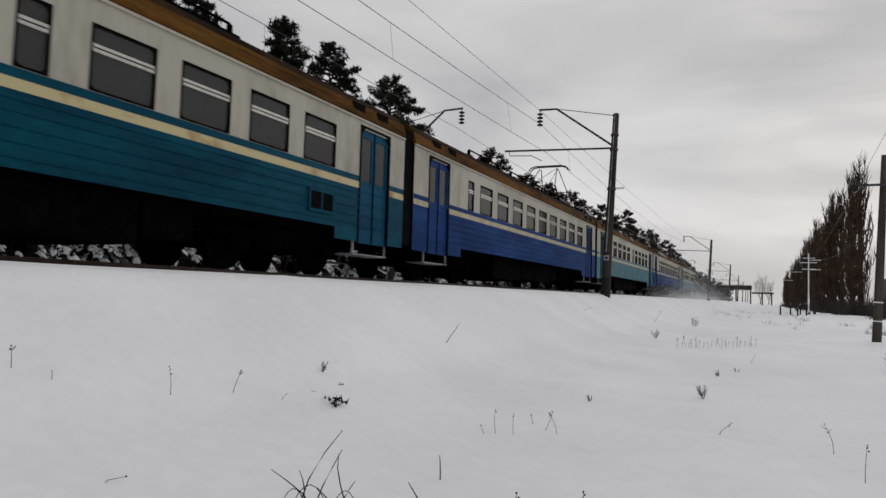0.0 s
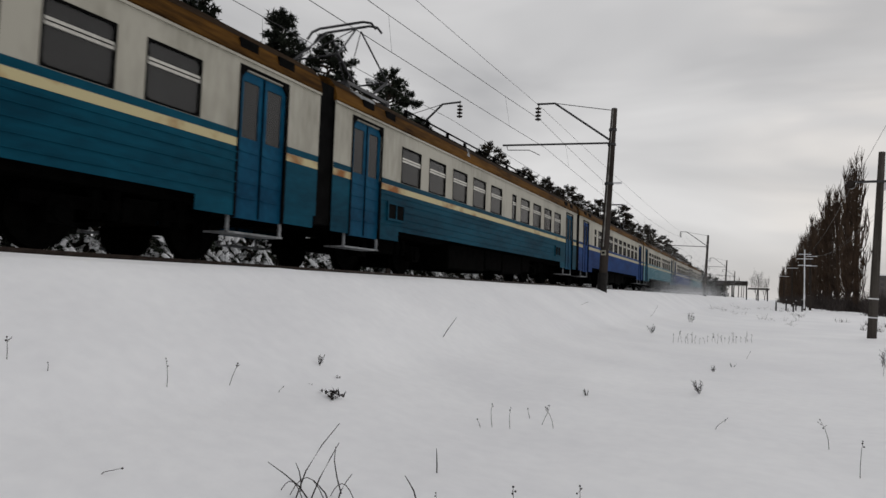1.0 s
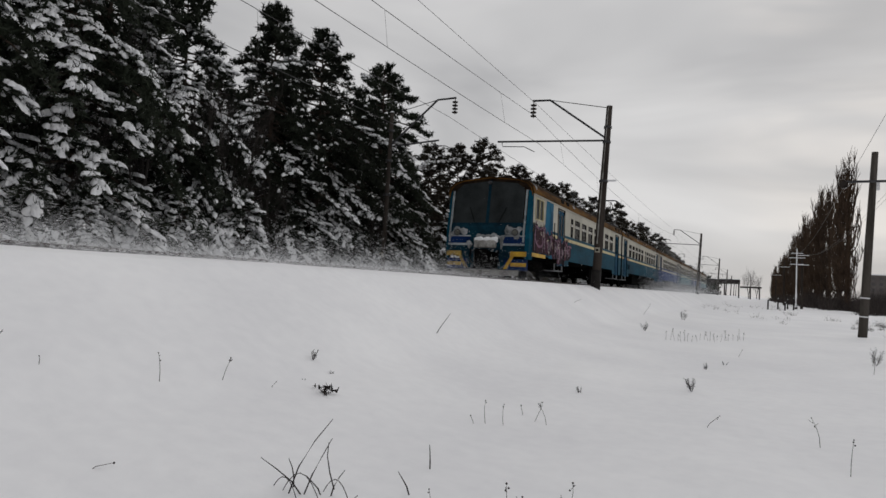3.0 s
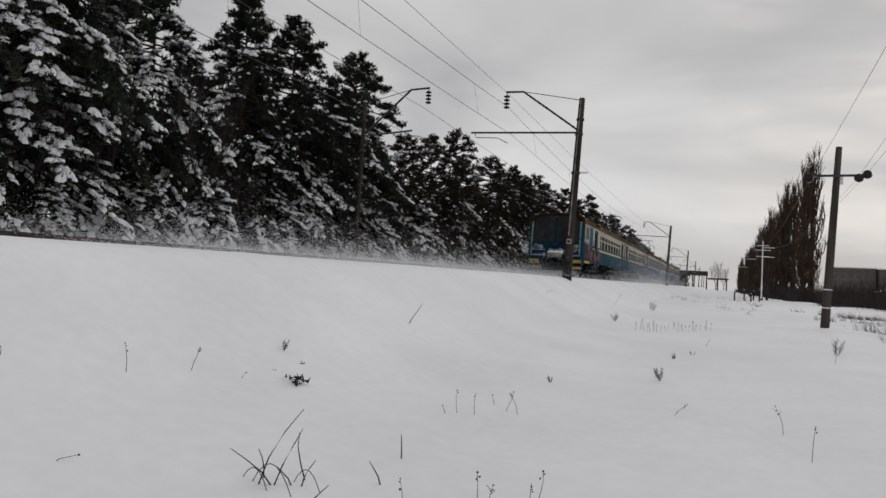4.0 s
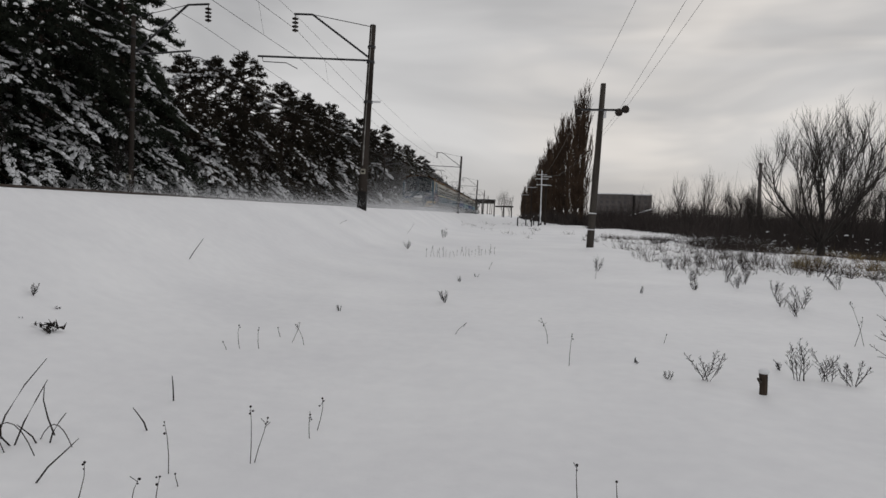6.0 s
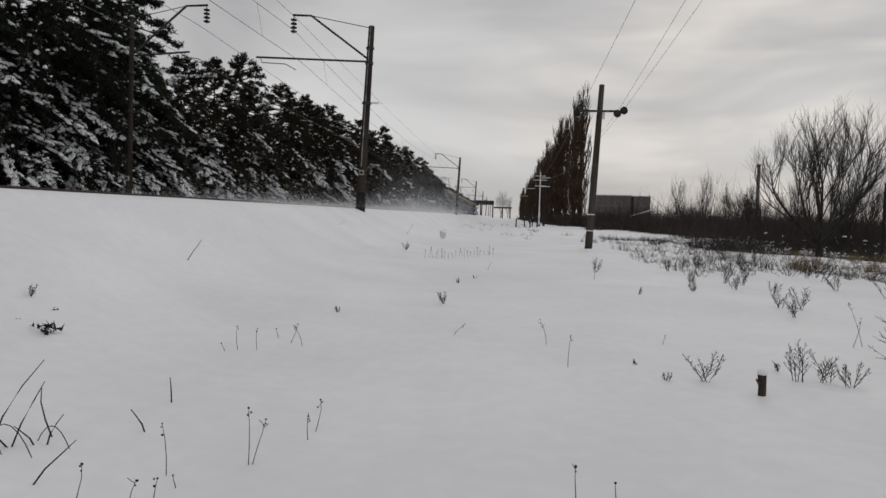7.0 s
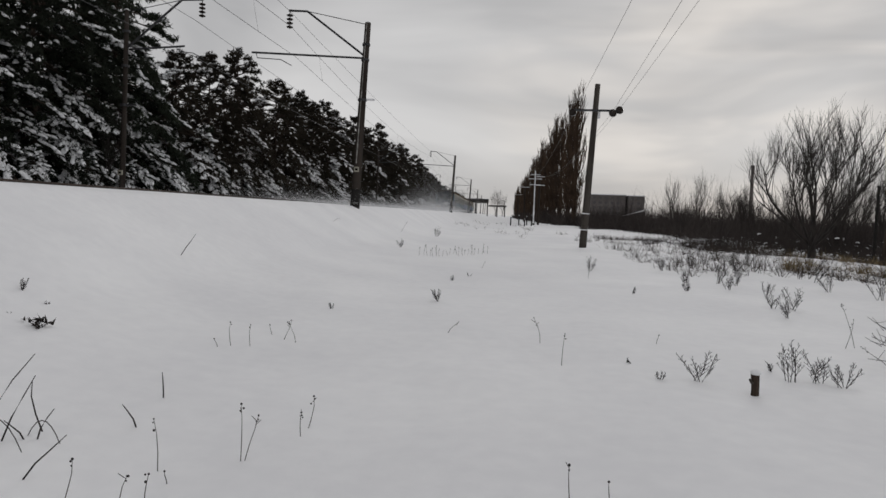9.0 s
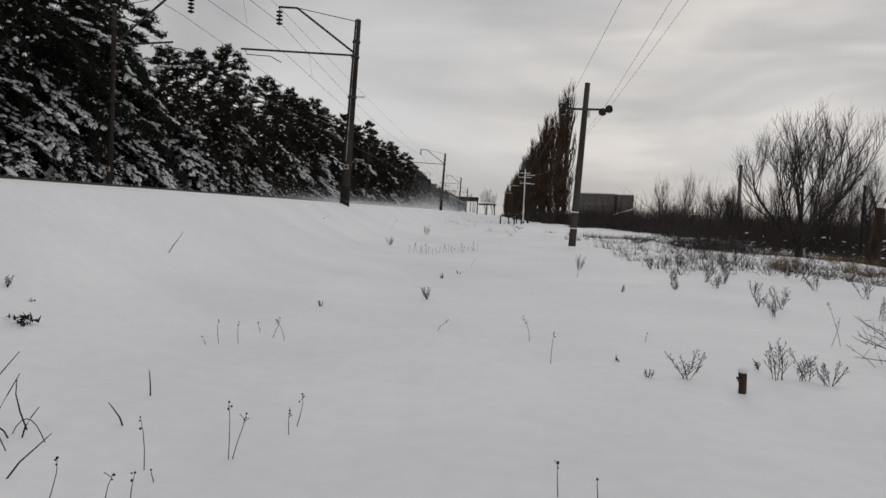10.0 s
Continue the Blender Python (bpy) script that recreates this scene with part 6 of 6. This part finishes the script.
for a, b in (((3.1, -24.0, 9.4), (3.3, 29.4, 4.5)), ((3.0, -24.0, 9.4), (4.85, 29.4, 4.42)), ((4.1, -24.0, 9.4), (5.15, 29.4, 4.58))):
    wb = bmesh.new()
    hang(wb, a, b, 0.3, 0.006, 12)
    hang(wb, b, (b[0] + 2.1, 100, 5.9), 0.9, 0.006, 12)
    part("wire", wb, WIRE, wl_thing)


for k, (x, y, h) in enumerate(((2.2, 88, 1.1), (3.4, 92, 1.3), (3.9, 86, 0.9), (4.6, 95, 1.2), (5.0, 90, 1.4))):
    post = thing("short_post", "short dark wooden post by the track", "post", pose(x, y, ground_z(x, y)), "short posts beside the bank")
    part("shaft", tube(bmesh.new(), ((0, 0, -0.2), (0.02, 0, h)), [0.09, 0.08], 8), TAR, post)
    part("snow_cap", tube(bmesh.new(), ((0.02, 0, h), (0.02, 0, h + 0.06)), [0.08, 0.03], 8), SNOW_CAP, post)


# ---- far buildings, footbridge and chimney ----
def apartment_block(x0, x1, y, z0, z1):
    b = thing("apartment_block", "long grey panel apartment block far away", "building", pose(x0, y, z0))
    w, h = x1 - x0, z1 - z0
    part("wall", box(bmesh.new(), 0, w, 0, 12, 0, h), FAR_WALL, b)
    part("roof", box(bmesh.new(), -0.3, w + 0.3, -0.3, 12.3, h, h + 0.5), SNOW_CAP, b)
    win = mesh_of(box(bmesh.new(), -0.8, 0.8, -0.06, 0.05, -0.75, 0.75), "window", FAR_GLASS)
    for i in range(int(w / 3.4)):
        for k in range(6):
            part("window", win, None, b).location = (2.0 + i * 3.4, 0, 2.4 + k * 2.9)


apartment_block(56, 76, 400, -5, 13.6)
apartment_block(77, 86, 396, -5, 13.2)
shed = thing("shed", "low shed with a snow-covered sloping roof", "building", pose(38.5, 200, ground_z(38, 200)))
part("wall", box(bmesh.new(), 0, 6, 0, 6, 0, 3.2), FAR_WALL, shed)
sr = bmesh.new()
v = [sr.verts.new(c) for c in ((-0.4, -0.4, 3.2), (6.4, -0.4, 5.4), (6.4, 6.4, 5.4), (-0.4, 6.4, 3.2))]
sr.faces.new(v)
bmesh.ops.solidify(sr, geom=sr.faces[:], thickness=0.3)
part("roof", sr, SNOW_CAP, shed)
chim = thing("chimney", "slender brick factory chimney on the horizon", "chimney", pose(110, 300, -4))
part("stack", tube(bmesh.new(), ((0, 0, 0), (0, 0, 28.4)), [0.95, 0.6], 16), FAR_WALL, chim)
part("rim", tube(bmesh.new(), ((0, 0, 27.4), (0, 0, 28.7)), 0.85, 16), FAR_WALL, chim)
bridge = thing("footbridge", "dark footbridge crossing the tracks far away", "bridge", pose(0, 400, 0))
part("deck", box(bmesh.new(), -24, -3.6, -1.5, 1.5, 6.6, 9.0), BRIDGE_STEEL, bridge)
part("walkway", box(bmesh.new(), -3.6, 7, -1.0, 1.0, 4.6, 5.5), BRIDGE_STEEL, bridge)
part("snow_cover", box(bmesh.new(), -24, -3.6, -1.6, 1.6, 9.0, 9.2), SNOW_CAP, bridge)
for x, z in ((-20, 6.6), (-11.4, 6.6), (-4.2, 6.6), (1.5, 4.6), (6, 4.6)):
    part("pier", box(bmesh.new(), x - 0.35, x + 0.35, -0.4, 0.4, -2, z), BRIDGE_STEEL, bridge)



# ---- powder snow whirled up behind the train ----
def powder(seed, n, length, size, wide=1.5, tall=0.34):
    rs = np.random.RandomState(seed)
    u = rs.beta(1.3, 1.6, n)
    p = np.stack([rs.normal(0, wide, n), (u - 0.5) * length, rs.exponential(tall, n) * (0.4 + 0.8 * rs.rand(n))], axis=1)
    p[:, 2] *= 0.55 + 0.45 * np.sin(p[:, 1] * 0.9 + 1.3) * np.sin(p[:, 1] * 0.37)
    v, f = blades(p, 1, size, size * 0.42, rs, 0.0)
    ob = new("snow_powder", mesh_from("snow_powder", v, f, SNOW_CAP))
    return tagged(ob, "low veil of powder snow whirled up by the train", "blowing snow", kind="stuff")


POWDER = [powder(91, 130000, 26, 0.012), powder(92, 100000, 34, 0.016), powder(93, 170000, 60, 0.030, 2.4, 2.0)]


def motions():
    """The train runs away along the track at a steady pace."""
    degrees_per_second = math.degrees(SPEED / 0.475)
    for i, (car, sets) in enumerate(CARS):
        y = TAIL_Y + PITCH * i
        walk(car, [(t, pose(NEAR_TRACK, y + SPEED * t, RAIL_TOP)) for t in (0.0, 2.5, 5.0, 7.5, 10.0)])
        if i < 3:
            for w in sets:
                at = w.location.copy()
                walk(w, [(0.04 * k, pose(*at, -degrees_per_second * 0.04 * k)) for k in range(251)])

    tail = lambda t: TAIL_Y + SPEED * t
    walk(POWDER[0], [(t, pose(NEAR_TRACK, y, RAIL_TOP - 0.1)) for t, y in ((0.0, tail(0) - 13), (2.2, tail(2.2) - 15), (3.5, 14.0), (5.0, 24.0), (7.5, 34.0), (10.0, 42.0))])
    walk(POWDER[1], [(t, pose(NEAR_TRACK, y, RAIL_TOP - 0.1)) for t, y in ((0.0, tail(0) - 19), (2.5, tail(2.5) - 19), (3.5, tail(3.5) - 19), (5.0, 46.0), (7.5, 60.0), (10.0, 70.0))])
    walk(POWDER[2], [(t, pose(NEAR_TRACK, y, RAIL_TOP - 0.1)) for t, y in ((0.0, 84.0), (3.5, 82.0), (5.0, 76.0), (6.5, 82.0), (8.0, 98.0), (10.0, 126.0))])


motions()
